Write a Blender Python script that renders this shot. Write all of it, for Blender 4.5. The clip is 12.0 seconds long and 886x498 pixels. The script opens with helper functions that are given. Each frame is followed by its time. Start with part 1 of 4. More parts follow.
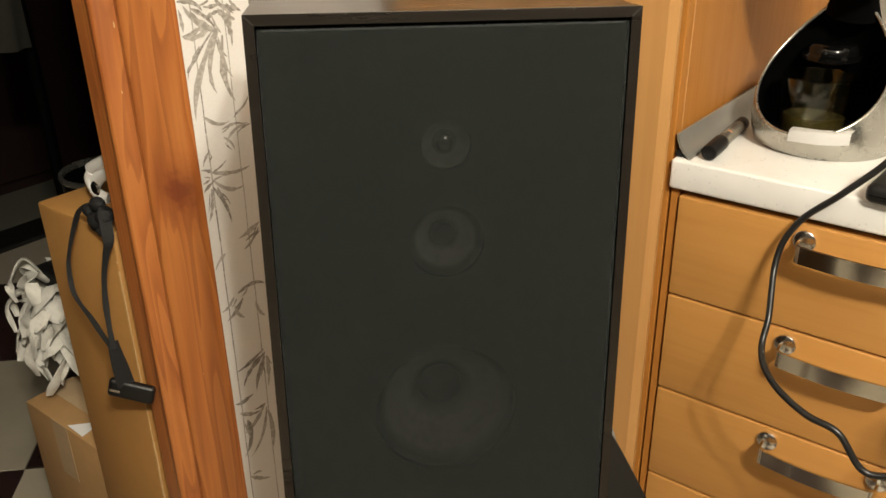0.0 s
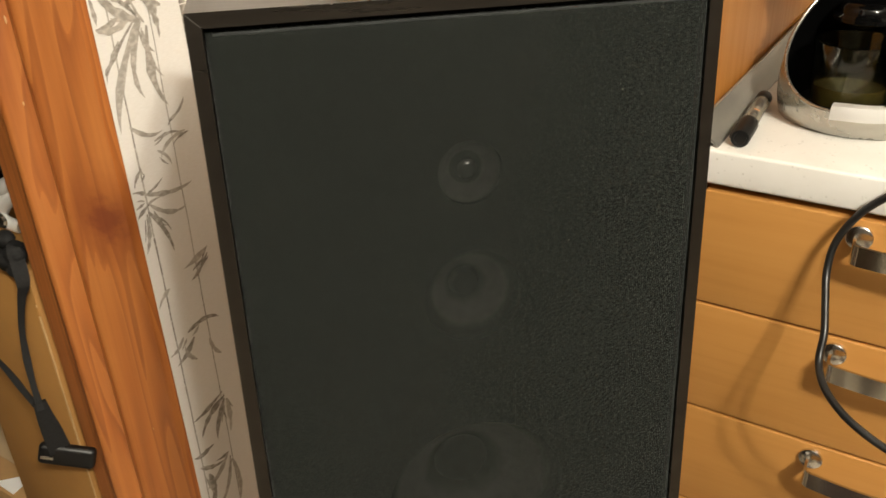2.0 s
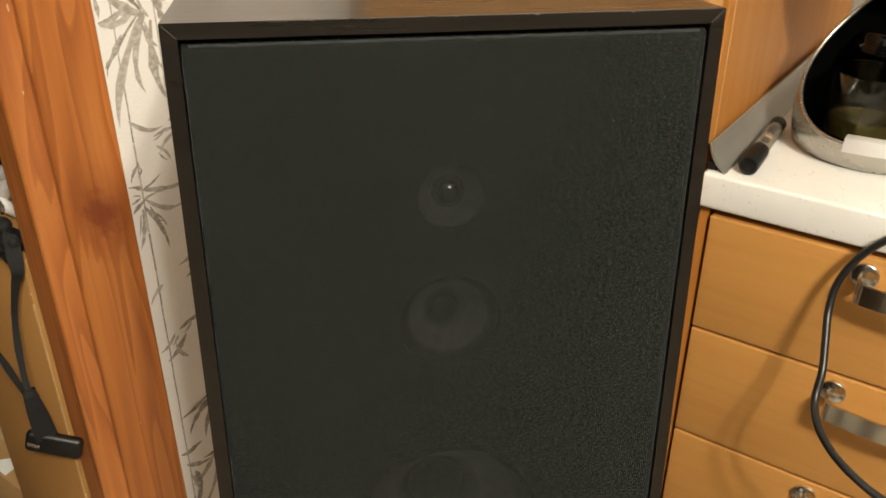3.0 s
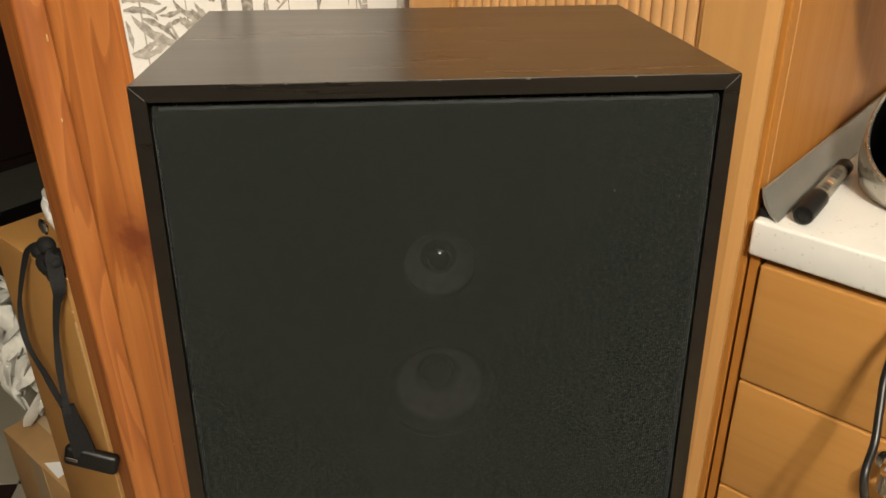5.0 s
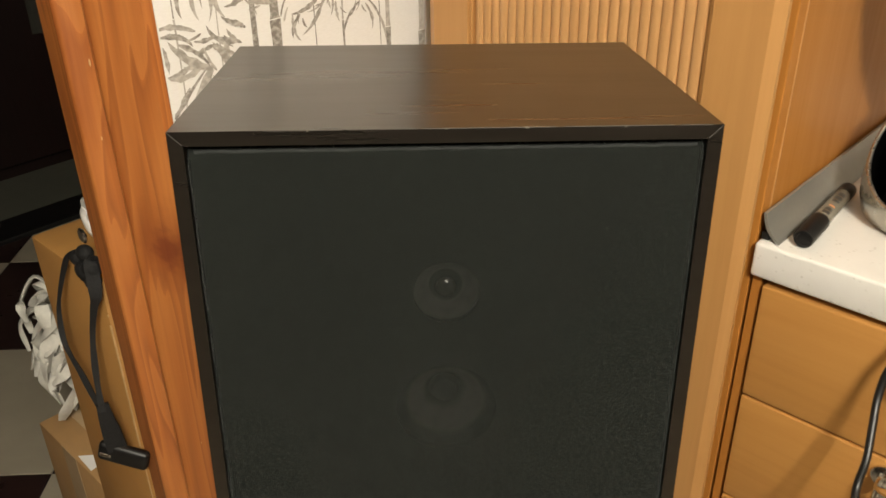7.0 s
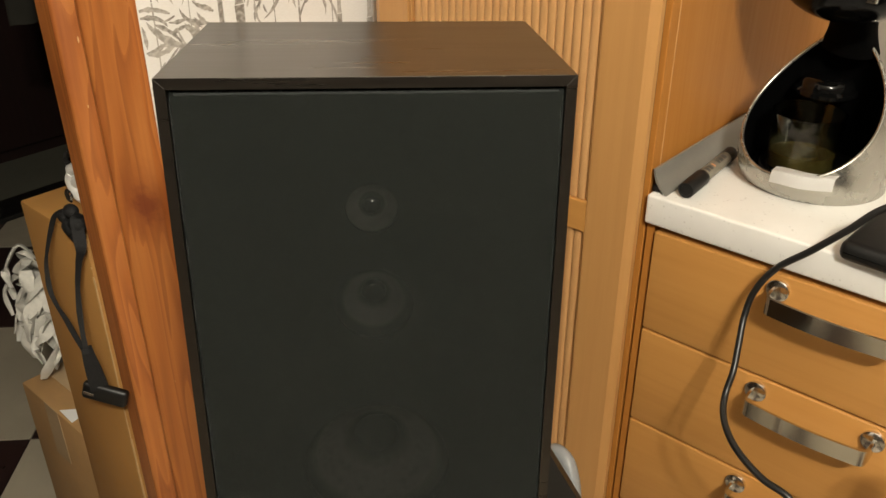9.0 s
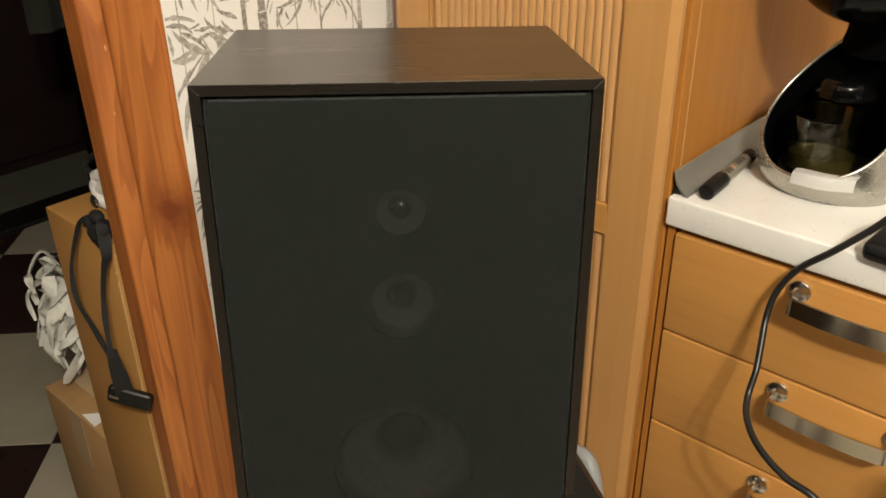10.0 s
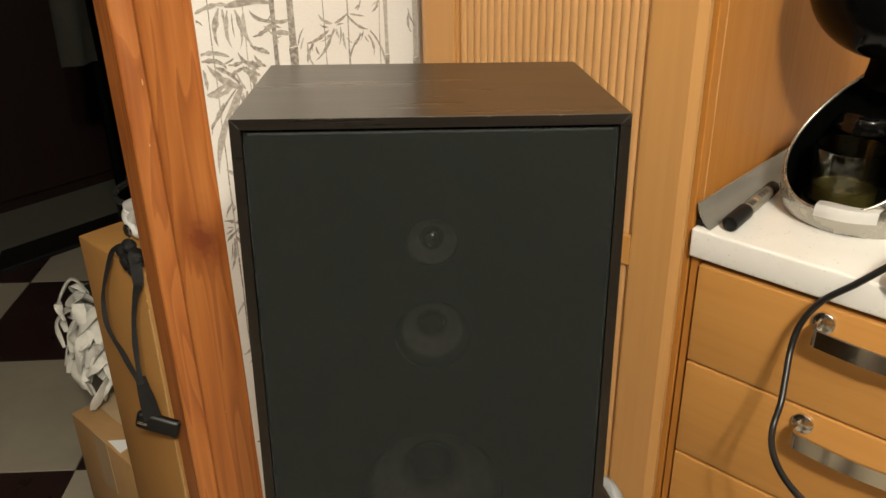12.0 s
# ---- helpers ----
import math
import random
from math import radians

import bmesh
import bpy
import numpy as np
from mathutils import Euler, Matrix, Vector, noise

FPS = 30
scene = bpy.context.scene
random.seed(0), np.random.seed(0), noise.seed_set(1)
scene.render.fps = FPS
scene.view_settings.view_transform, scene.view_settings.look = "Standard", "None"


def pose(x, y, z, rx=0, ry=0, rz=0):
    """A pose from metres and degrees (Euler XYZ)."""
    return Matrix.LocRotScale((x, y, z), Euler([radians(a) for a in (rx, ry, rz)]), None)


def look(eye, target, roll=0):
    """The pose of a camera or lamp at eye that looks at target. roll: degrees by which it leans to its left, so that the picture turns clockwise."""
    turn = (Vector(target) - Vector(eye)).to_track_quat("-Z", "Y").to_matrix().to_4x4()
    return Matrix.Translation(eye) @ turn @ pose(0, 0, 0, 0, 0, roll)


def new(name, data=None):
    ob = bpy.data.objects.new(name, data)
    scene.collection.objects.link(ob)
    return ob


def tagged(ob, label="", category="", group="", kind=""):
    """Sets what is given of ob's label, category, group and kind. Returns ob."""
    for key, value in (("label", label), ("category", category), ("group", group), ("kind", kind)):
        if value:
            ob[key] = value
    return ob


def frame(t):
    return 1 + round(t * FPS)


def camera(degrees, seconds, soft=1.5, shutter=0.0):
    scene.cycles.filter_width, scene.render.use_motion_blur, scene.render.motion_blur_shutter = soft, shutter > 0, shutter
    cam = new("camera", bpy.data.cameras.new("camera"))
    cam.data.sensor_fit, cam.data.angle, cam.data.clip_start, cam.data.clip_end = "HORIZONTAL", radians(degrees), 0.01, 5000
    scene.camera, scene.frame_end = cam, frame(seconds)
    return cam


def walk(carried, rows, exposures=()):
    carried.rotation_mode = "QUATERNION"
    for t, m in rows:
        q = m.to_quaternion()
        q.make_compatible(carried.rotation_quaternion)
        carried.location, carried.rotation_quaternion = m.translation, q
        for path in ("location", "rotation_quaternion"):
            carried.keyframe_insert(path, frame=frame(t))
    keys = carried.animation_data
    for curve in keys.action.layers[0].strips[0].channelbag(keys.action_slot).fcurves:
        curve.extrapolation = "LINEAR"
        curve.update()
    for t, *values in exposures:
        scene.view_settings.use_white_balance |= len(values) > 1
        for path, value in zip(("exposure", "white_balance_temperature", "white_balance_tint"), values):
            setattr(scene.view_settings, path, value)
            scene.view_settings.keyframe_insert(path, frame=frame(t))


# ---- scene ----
cam = camera(54.8, 12.0, shutter=0.5)
PATH = [
    (0, (-0.008, 0.108, 1.247), (-1.115, 1.528, 0.377), -0.9),
    (0.5, (-0.026, 0.143, 1.249), (-1.141, 1.547, 0.363), -0.4),
    (1, (-0.081, 0.165, 1.253), (-1.161, 1.58, 0.341), -0.5),
    (1.5, (-0.136, 0.187, 1.24), (-1.165, 1.625, 0.306), -2.6),
    (2, (-0.159, 0.217, 1.23), (-1.121, 1.687, 0.275), -2.4),
    (2.5, (-0.153, 0.239, 1.23), (-1.126, 1.699, 0.27), -1.8),
    (3, (-0.149, 0.248, 1.239), (-1.149, 1.686, 0.273), 0.1),
    (3.2, (-0.146, 0.253, 1.242), (-1.196, 1.655, 0.277), -0.3),
    (5, (-0.131, 0.315, 1.259), (-1.292, 1.627, 0.294), -0.9),
    (5.5, (-0.131, 0.326, 1.268), (-1.321, 1.606, 0.294), -1.2),
    (6, (-0.136, 0.335, 1.268), (-1.336, 1.608, 0.298), -0.9),
    (6.5, (-0.131, 0.333, 1.272), (-1.338, 1.592, 0.293), -1.0),
    (6.7, (-0.122, 0.325, 1.281), (-1.334, 1.584, 0.308), -1.1),
    (8.3, (-0.005, 0.206, 1.327), (-1.137, 1.527, 0.34), 0.1),
    (8.5, (0.009, 0.212, 1.324), (-1.131, 1.534, 0.349), -0.0),
    (9, (0.026, 0.213, 1.315), (-1.129, 1.528, 0.348), -0.1),
    (9.5, (0.025, 0.213, 1.313), (-1.137, 1.515, 0.335), -0.7),
    (10, (0.021, 0.197, 1.318), (-1.155, 1.501, 0.36), -0.8),
    (10.5, (0.023, 0.186, 1.322), (-1.171, 1.5, 0.399), -0.7),
    (11, (0.025, 0.183, 1.321), (-1.18, 1.491, 0.407), -0.9),
    (11.5, (0.027, 0.179, 1.324), (-1.191, 1.484, 0.422), -1.0),
    (12, (0.023, 0.18, 1.325), (-1.204, 1.481, 0.431), -1.1),
]
walk(cam, [(t, look(eye, target, roll)) for t, eye, target, roll in PATH],
     exposures=((0.0, 0.11), (3.2, 0.09), (5.5, 0.02), (6.7, 0.0), (8.3, -0.12), (10.0, -0.12), (12.0, -0.08)))

# ---- world and light ----
world = bpy.data.worlds.new("night")
scene.world = world
world.use_nodes = True
world.node_tree.nodes["Background"].inputs["Color"].default_value = (0.012, 0.010, 0.009, 1)
world.node_tree.nodes["Background"].inputs["Strength"].default_value = 0.3
LAMP = Vector((0.80, -0.22, 2.18))
SPREAD = Vector((0.77, 0.64, 0.0)) * 0.075
for side in (-1, 1):
    bulb = bpy.data.lights.new("lamp_bulb", "POINT")
    bulb.energy, bulb.color, bulb.shadow_soft_size = 75.0, (1.0, 0.925, 0.775), 0.045
    new("lamp_bulb", bulb).location = LAMP + SPREAD * side
scene.view_settings.exposure = 0.0


# ---- materials ----
def graph(name):
    m = bpy.data.materials.new(name)
    m.use_nodes = True
    nt = m.node_tree
    return m, nt, nt.nodes["Principled BSDF"]


def coords(nt, scale=(1, 1, 1), rot=(0, 0, 0)):
    tc, mp = nt.nodes.new("ShaderNodeTexCoord"), nt.nodes.new("ShaderNodeMapping")
    mp.inputs["Scale"].default_value, mp.inputs["Rotation"].default_value = scale, rot
    nt.links.new(tc.outputs["Object"], mp.inputs["Vector"])
    return mp.outputs["Vector"]


def noise_tex(nt, vec, scale, detail=4.0, rough=0.55, distort=0.0):
    n = nt.nodes.new("ShaderNodeTexNoise")
    n.inputs["Scale"].default_value, n.inputs["Detail"].default_value = scale, detail
    n.inputs["Roughness"].default_value, n.inputs["Distortion"].default_value = rough, distort
    nt.links.new(vec, n.inputs["Vector"])
    return n.outputs["Fac"]


def ramp(nt, fac, stops):
    r = nt.nodes.new("ShaderNodeValToRGB")
    while len(r.color_ramp.elements) < len(stops):
        r.color_ramp.elements.new(0.5)
    for e, (p, c) in zip(r.color_ramp.elements, stops):
        e.position, e.color = p, (*c, 1)
    nt.links.new(fac, r.inputs["Fac"])
    return r.outputs["Color"]


def mixed(nt, a, b, fac, mode="MIX"):
    m = nt.nodes.new("ShaderNodeMix")
    m.data_type, m.blend_type = "RGBA", mode
    for sock, v in ((m.inputs[0], fac), (m.inputs[6], a), (m.inputs[7], b)):
        if isinstance(v, (int, float)):
            sock.default_value = v
        elif isinstance(v, tuple):
            sock.default_value = (*v, 1)
        else:
            nt.links.new(v, sock)
    return m.outputs[2]


def bump(nt, bsdf, height, strength, dist=0.002):
    b = nt.nodes.new("ShaderNodeBump")
    b.inputs["Strength"].default_value, b.inputs["Distance"].default_value = strength, dist
    nt.links.new(height, b.inputs["Height"])
    nt.links.new(b.outputs["Normal"], bsdf.inputs["Normal"])


def plain(name, colour, rough=0.5, metal=0.0, vary=0.12, scale=30.0, relief=0.15, coat=0.0):
    """A surface of one colour, with mottling at two scales and fine relief."""
    m, nt, b = graph(name)
    v = coords(nt)
    big, fine = noise_tex(nt, v, scale * 0.15, 3), noise_tex(nt, v, scale, 5)
    lo, hi = tuple(c * (1 - vary) for c in colour), tuple(min(1, c * (1 + vary)) for c in colour)
    c1 = ramp(nt, big, [(0.3, lo), (0.7, hi)])
    c2 = ramp(nt, fine, [(0.3, lo), (0.7, hi)])
    nt.links.new(mixed(nt, c1, c2, 0.5), b.inputs["Base Color"])
    rr = ramp(nt, fine, [(0.2, (rough * 0.85,) * 3), (0.8, (min(1, rough * 1.15),) * 3)])
    nt.links.new(rr, b.inputs["Roughness"])
    b.inputs["Metallic"].default_value = metal
    b.inputs["Coat Weight"].default_value = coat
    if relief:
        bump(nt, b, fine, relief, 0.0006)
    return m


def wood(name, dark, mid, light, grain=(60, 60, 2.2), rough=0.4, rings=0.0, coat=0.0, flecks=0.0, knot=None):
    """Wood with its grain along one axis, soft colour clouds and pores."""
    m, nt, b = graph(name)
    v = coords(nt, grain)
    info = nt.nodes.new("ShaderNodeObjectInfo")
    shift = nt.nodes.new("ShaderNodeVectorMath")
    shift.operation = "ADD"
    mul = nt.nodes.new("ShaderNodeMath")
    mul.operation = "MULTIPLY"
    mul.inputs[1].default_value = 19.0
    nt.links.new(info.outputs["Random"], mul.inputs[0])
    nt.links.new(v, shift.inputs[0])
    nt.links.new(mul.outputs[0], shift.inputs[1])
    v = shift.outputs[0]
    streak = noise_tex(nt, v, 1.0, 6, 0.62, 0.4)
    cloud = noise_tex(nt, coords(nt, (3, 3, 1.6)), 1.6, 3)
    col = ramp(nt, streak, [(0.28, dark), (0.5, mid), (0.74, light)])
    col = mixed(nt, col, ramp(nt, cloud, [(0.3, mid), (0.7, light)]), 0.45)
    if rings:
        # growth rings: narrow late-wood lines along the contours of one slow, drawn-out noise
        slow = nt.nodes.new("ShaderNodeMath")
        slow.operation = "MULTIPLY"
        slow.inputs[1].default_value = 10.0
        nt.links.new(noise_tex(nt, coords(nt, (17, 17, 1.5)), 1.0, 2, 0.5, 0.6), slow.inputs[0])
        fold_back = nt.nodes.new("ShaderNodeMath")
        fold_back.operation = "FRACT"
        nt.links.new(slow.outputs[0], fold_back.inputs[0])
        line = ramp(nt, fold_back.outputs[0], [(0.0, light), (0.55, mid), (0.90, dark), (1.0, mid)])
        col = mixed(nt, col, line, rings)
    if flecks:
        pore = noise_tex(nt, coords(nt, tuple(g * 5 for g in grain)), 1.0, 2)
        col = mixed(nt, col, dark, ramp_value(nt, pore, 0.62, 0.78, flecks))
    if knot:
        centre, radius, heart = knot
        wobble = nt.nodes.new("ShaderNodeVectorMath")
        wobble.operation = "SUBTRACT"
        wobble.inputs[1].default_value = (centre[0], centre[1], centre[2] * 0.8)
        nt.links.new(coords(nt, (1, 1, 0.8)), wobble.inputs[0])
        span = nt.nodes.new("ShaderNodeVectorMath")
        span.operation = "LENGTH"
        nt.links.new(wobble.outputs[0], span.inputs[0])
        uneven = nt.nodes.new("ShaderNodeMath")
        uneven.operation = "MULTIPLY_ADD"
        uneven.inputs[1].default_value = radius * 1.6
        nt.links.new(noise_tex(nt, coords(nt), 75, 4), uneven.inputs[0])
        nt.links.new(span.outputs["Value"], uneven.inputs[2])
        halo = ramp_value(nt, uneven.outputs[0], radius * 3.6, radius * 1.3, 0.55)
        col = mixed(nt, col, dark, halo)
        col = mixed(nt, col, heart, ramp_value(nt, uneven.outputs[0], radius * 1.9, radius * 1.2, 0.75))
    nt.links.new(col, b.inputs["Base Color"])
    rr = ramp(nt, streak, [(0.2, (rough * 1.2,) * 3), (0.8, (rough * 0.85,) * 3)])
    nt.links.new(rr, b.inputs["Roughness"])
    b.inputs["Coat Weight"].default_value, b.inputs["Coat Roughness"].default_value = coat, 0.42
    bump(nt, b, streak, 0.12, 0.0008)
    return m


def ramp_value(nt, fac, lo, hi, top):
    r = nt.nodes.new("ShaderNodeMapRange")
    r.inputs["From Min"].default_value, r.inputs["From Max"].default_value = lo, hi
    r.inputs["To Max"].default_value = top
    nt.links.new(fac, r.inputs["Value"])
    return r.outputs["Result"]


def cloth_material():
    """Black knitted cloth: fine upright ribs, broken row by row, a little see-through."""
    m, nt, b = graph("grille_cloth")
    v = coords(nt)
    col = ramp(nt, noise_tex(nt, v, 9, 4), [(0.3, (0.0036, 0.0049, 0.0040)), (0.7, (0.0052, 0.0067, 0.0056))])
    fuzz = noise_tex(nt, coords(nt, (1500, 1500, 420)), 1.0, 2)
    col = mixed(nt, col, (0.016, 0.020, 0.016), ramp_value(nt, fuzz, 0.55, 0.8, 0.25))
    rib = nt.nodes.new("ShaderNodeTexWave")
    rib.wave_type, rib.bands_direction = "BANDS", "X"
    rib.inputs["Scale"].default_value, rib.inputs["Distortion"].default_value = 235.0, 1.2
    rib.inputs["Detail"].default_value, rib.inputs["Detail Scale"].default_value = 1.0, 2.0
    nt.links.new(v, rib.inputs["Vector"])
    loop = noise_tex(nt, coords(nt, (420, 1, 700)), 1.0, 2)
    both = nt.nodes.new("ShaderNodeMath")
    both.operation = "MULTIPLY"
    nt.links.new(rib.outputs["Fac"], both.inputs[0])
    nt.links.new(ramp_value(nt, loop, 0.35, 0.7, 1.0), both.inputs[1])
    col = mixed(nt, col, (0.029, 0.037, 0.031), ramp_value(nt, both.outputs[0], 0.10, 0.65, 0.62))
    nt.links.new(col, b.inputs["Base Color"])
    b.inputs["Roughness"].default_value = 0.85
    b.inputs["Specular IOR Level"].default_value = 0.25
    b.inputs["Sheen Weight"].default_value = 0.06
    b.inputs["Sheen Roughness"].default_value = 0.5
    bump(nt, b, both.outputs[0], 0.8, 0.0007)
    clear, mix = nt.nodes.new("ShaderNodeBsdfTransparent"), nt.nodes.new("ShaderNodeMixShader")
    mix.inputs[0].default_value = 0.125
    nt.links.new(b.outputs[0], mix.inputs[1])
    nt.links.new(clear.outputs[0], mix.inputs[2])
    nt.links.new(mix.outputs[0], nt.nodes["Material Output"].inputs["Surface"])
    return m


def veneer_material():
    """Black ash foil with fine long pores and a satin gloss."""
    m, nt, b = graph("black_ash_veneer")
    pores = noise_tex(nt, coords(nt, (7, 120, 120)), 1.0, 5, 0.6)
    cloud = noise_tex(nt, coords(nt, (4, 14, 14)), 1.0, 3)
    col = ramp(nt, pores, [(0.3, (0.0050, 0.0044, 0.0036)), (0.75, (0.0118, 0.0100, 0.0080))])
    nt.links.new(col, b.inputs["Base Color"])
    rr = ramp(nt, mixed(nt, ramp(nt, cloud, [(0.3, (0.3,) * 3), (0.7, (0.7,) * 3)]), ramp(nt, pores, [(0.3, (0.3,) * 3), (0.7, (0.7,) * 3)]), 0.4), [(0.3, (0.25,) * 3), (0.7, (0.33,) * 3)])
    nt.links.new(rr, b.inputs["Roughness"])
    b.inputs["Specular IOR Level"].default_value = 0.75
    b.inputs["Specular Tint"].default_value = (1.0, 0.88, 0.76, 1)
    bump(nt, b, pores, 0.05, 0.0002)
    return m


def quartz_material():
    m, nt, b = graph("speckled_worktop")
    v = coords(nt)
    vor = nt.nodes.new("ShaderNodeTexVoronoi")
    vor.inputs["Scale"].default_value = 190.0
    nt.links.new(v, vor.inputs["Vector"])
    gate = noise_tex(nt, v, 60, 2)
    base = ramp(nt, noise_tex(nt, v, 14, 4), [(0.3, (0.82, 0.80, 0.76)), (0.7, (0.88, 0.865, 0.83))])
    near = ramp_value(nt, vor.outputs["Distance"], 0.30, 0.16, 1.0)
    pick = nt.nodes.new("ShaderNodeMath")
    pick.operation = "MULTIPLY"
    nt.links.new(near, pick.inputs[0])
    nt.links.new(ramp_value(nt, gate, 0.54, 0.62, 0.30), pick.inputs[1])
    nt.links.new(mixed(nt, base, (0.36, 0.33, 0.28), pick.outputs[0]), b.inputs["Base Color"])
    b.inputs["Roughness"].default_value = 0.32
    return m


def wallpaper_material():
    m, nt, b = graph("cream_wallpaper")
    v = coords(nt)
    weave = noise_tex(nt, coords(nt, (1, 160, 900)), 1.0, 3)
    fine = noise_tex(nt, coords(nt, (1, 700, 120)), 1.0, 2)
    col = ramp(nt, noise_tex(nt, v, 5, 4), [(0.3, (0.86, 0.845, 0.81)), (0.7, (0.90, 0.885, 0.86))])
    col = mixed(nt, col, ramp(nt, weave, [(0.3, (0.74, 0.71, 0.66)), (0.7, (0.87, 0.85, 0.82))]), 0.4)
    nt.links.new(col, b.inputs["Base Color"])
    b.inputs["Roughness"].default_value = 0.75
    bump(nt, b, mixed(nt, weave, fine, 0.5), 0.35, 0.0008)
    return m


def print_material():
    """Washed grey-brown ink, paler in places, one tone for each leaf."""
    m, nt, b = graph("wallpaper_ink")
    geo = nt.nodes.new("ShaderNodeNewGeometry")
    tone = ramp(nt, geo.outputs["Random Per Island"], [(0.0, (0.20, 0.180, 0.155)), (0.5, (0.30, 0.275, 0.24)), (1.0, (0.46, 0.43, 0.385))])
    wash = noise_tex(nt, coords(nt, (1, 150, 210)), 1.0, 6)
    nt.links.new(mixed(nt, tone, (0.70, 0.66, 0.60), ramp_value(nt, wash, 0.42, 0.70, 0.7)), b.inputs["Base Color"])
    b.inputs["Roughness"].default_value = 0.8
    return m


def tile_material(name, lo, hi, rough):
    m, nt, b = graph(name)
    v = coords(nt)
    info = nt.nodes.new("ShaderNodeObjectInfo")
    cloud = noise_tex(nt, v, 4, 5, 0.6, 0.6)
    col = ramp(nt, cloud, [(0.3, lo), (0.7, hi)])
    col = mixed(nt, col, (0.0, 0.0, 0.0), ramp_value(nt, info.outputs["Random"], 0.0, 1.0, 0.12))
    nt.links.new(col, b.inputs["Base Color"])
    rr = ramp(nt, noise_tex(nt, v, 18, 4), [(0.3, (rough * 0.8,) * 3), (0.7, (rough * 1.2,) * 3)])
    nt.links.new(rr, b.inputs["Roughness"])
    return m


def glass_material(name, tint, rough=0.02):
    m, nt, b = graph(name)
    b.inputs["Base Color"].default_value = (*tint, 1)
    b.inputs["Transmission Weight"].default_value = 1.0
    b.inputs["Roughness"].default_value, b.inputs["IOR"].default_value = rough, 1.47
    return m


BEECH = wood("beech_veneer", (0.45, 0.220, 0.070), (0.51, 0.260, 0.087), (0.55, 0.290, 0.102), (95, 95, 4.0), 0.36, flecks=0.25)
BEECH_FLAT = wood("beech_veneer_cross", (0.46, 0.208, 0.050), (0.52, 0.248, 0.065), (0.56, 0.278, 0.079), (4.0, 90, 90), 0.34, flecks=0.25)
BEECH_RIB = wood("beech_rib", (0.44, 0.215, 0.075), (0.54, 0.290, 0.112), (0.60, 0.340, 0.145), (80, 80, 3.0), 0.40)
KNOT_AT = (-0.852, 0.672, 0.866)
PINE = wood("varnished_pine", (0.23, 0.050, 0.010), (0.42, 0.126, 0.024), (0.58, 0.215, 0.052), (150, 150, 3.4), 0.40, rings=0.46, coat=0.8,
            knot=(KNOT_AT, 0.0190, (0.17, 0.030, 0.009)))
NICK = plain("bare_pine", (0.70, 0.45, 0.22), 0.5)
# dark brown that stands for the shade inside cabinet gaps
GAP_SHADE = plain("gap_shade_brown", (0.055, 0.028, 0.012), 0.7)
CARCASS = wood("carcass_edge", (0.38, 0.146, 0.026), (0.43, 0.172, 0.032), (0.47, 0.194, 0.039), (90, 90, 4.0), 0.42)
CARCASS.node_tree.nodes["Principled BSDF"].inputs["Specular IOR Level"].default_value = 0.3
QUARTZ = quartz_material()
CLOTH = cloth_material()
VENEER = veneer_material()
RAW_EDGE = plain("chipped_edge", (0.12, 0.105, 0.085), 0.6)
FRAY = plain("frayed_cloth", (0.020, 0.021, 0.020), 0.9, vary=0.6, scale=260)
# paler cloth tone for the lamplight caught by the grille's top roll
ROLL_LIGHT = plain("lit_cloth_roll", (0.019, 0.021, 0.021), 0.95, vary=0.5, scale=500, relief=0.5)
WORN = plain("worn_edge", (0.075, 0.068, 0.060), 0.5)
BAFFLE = plain("baffle_board", (0.004, 0.004, 0.004), 0.9)


def cone_material(name, cx, cz, r0, r1):
    """Grey paper cone; the shade at its centre and rim is put into the colour."""
    m, nt, b = graph(name)
    sep, tc = nt.nodes.new("ShaderNodeSeparateXYZ"), nt.nodes.new("ShaderNodeTexCoord")
    nt.links.new(tc.outputs["Object"], sep.inputs[0])
    flat, dist = nt.nodes.new("ShaderNodeCombineXYZ"), nt.nodes.new("ShaderNodeVectorMath")
    nt.links.new(sep.outputs["X"], flat.inputs["X"])
    nt.links.new(sep.outputs["Z"], flat.inputs["Z"])
    dist.operation = "DISTANCE"
    dist.inputs[1].default_value = (cx, 0, cz)
    nt.links.new(flat.outputs[0], dist.inputs[0])
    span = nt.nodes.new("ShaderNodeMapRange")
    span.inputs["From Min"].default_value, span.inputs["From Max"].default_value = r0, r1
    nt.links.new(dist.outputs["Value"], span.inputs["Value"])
    # painted shading by radius: dark middle, lit band, soft dark rim
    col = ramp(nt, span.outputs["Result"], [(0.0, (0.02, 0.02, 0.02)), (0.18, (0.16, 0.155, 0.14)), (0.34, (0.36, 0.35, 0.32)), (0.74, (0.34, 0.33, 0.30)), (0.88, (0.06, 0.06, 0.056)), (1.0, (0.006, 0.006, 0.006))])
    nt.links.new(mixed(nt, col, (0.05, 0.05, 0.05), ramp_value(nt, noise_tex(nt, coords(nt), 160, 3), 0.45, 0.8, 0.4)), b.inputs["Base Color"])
    b.inputs["Roughness"].default_value = 0.8
    return m


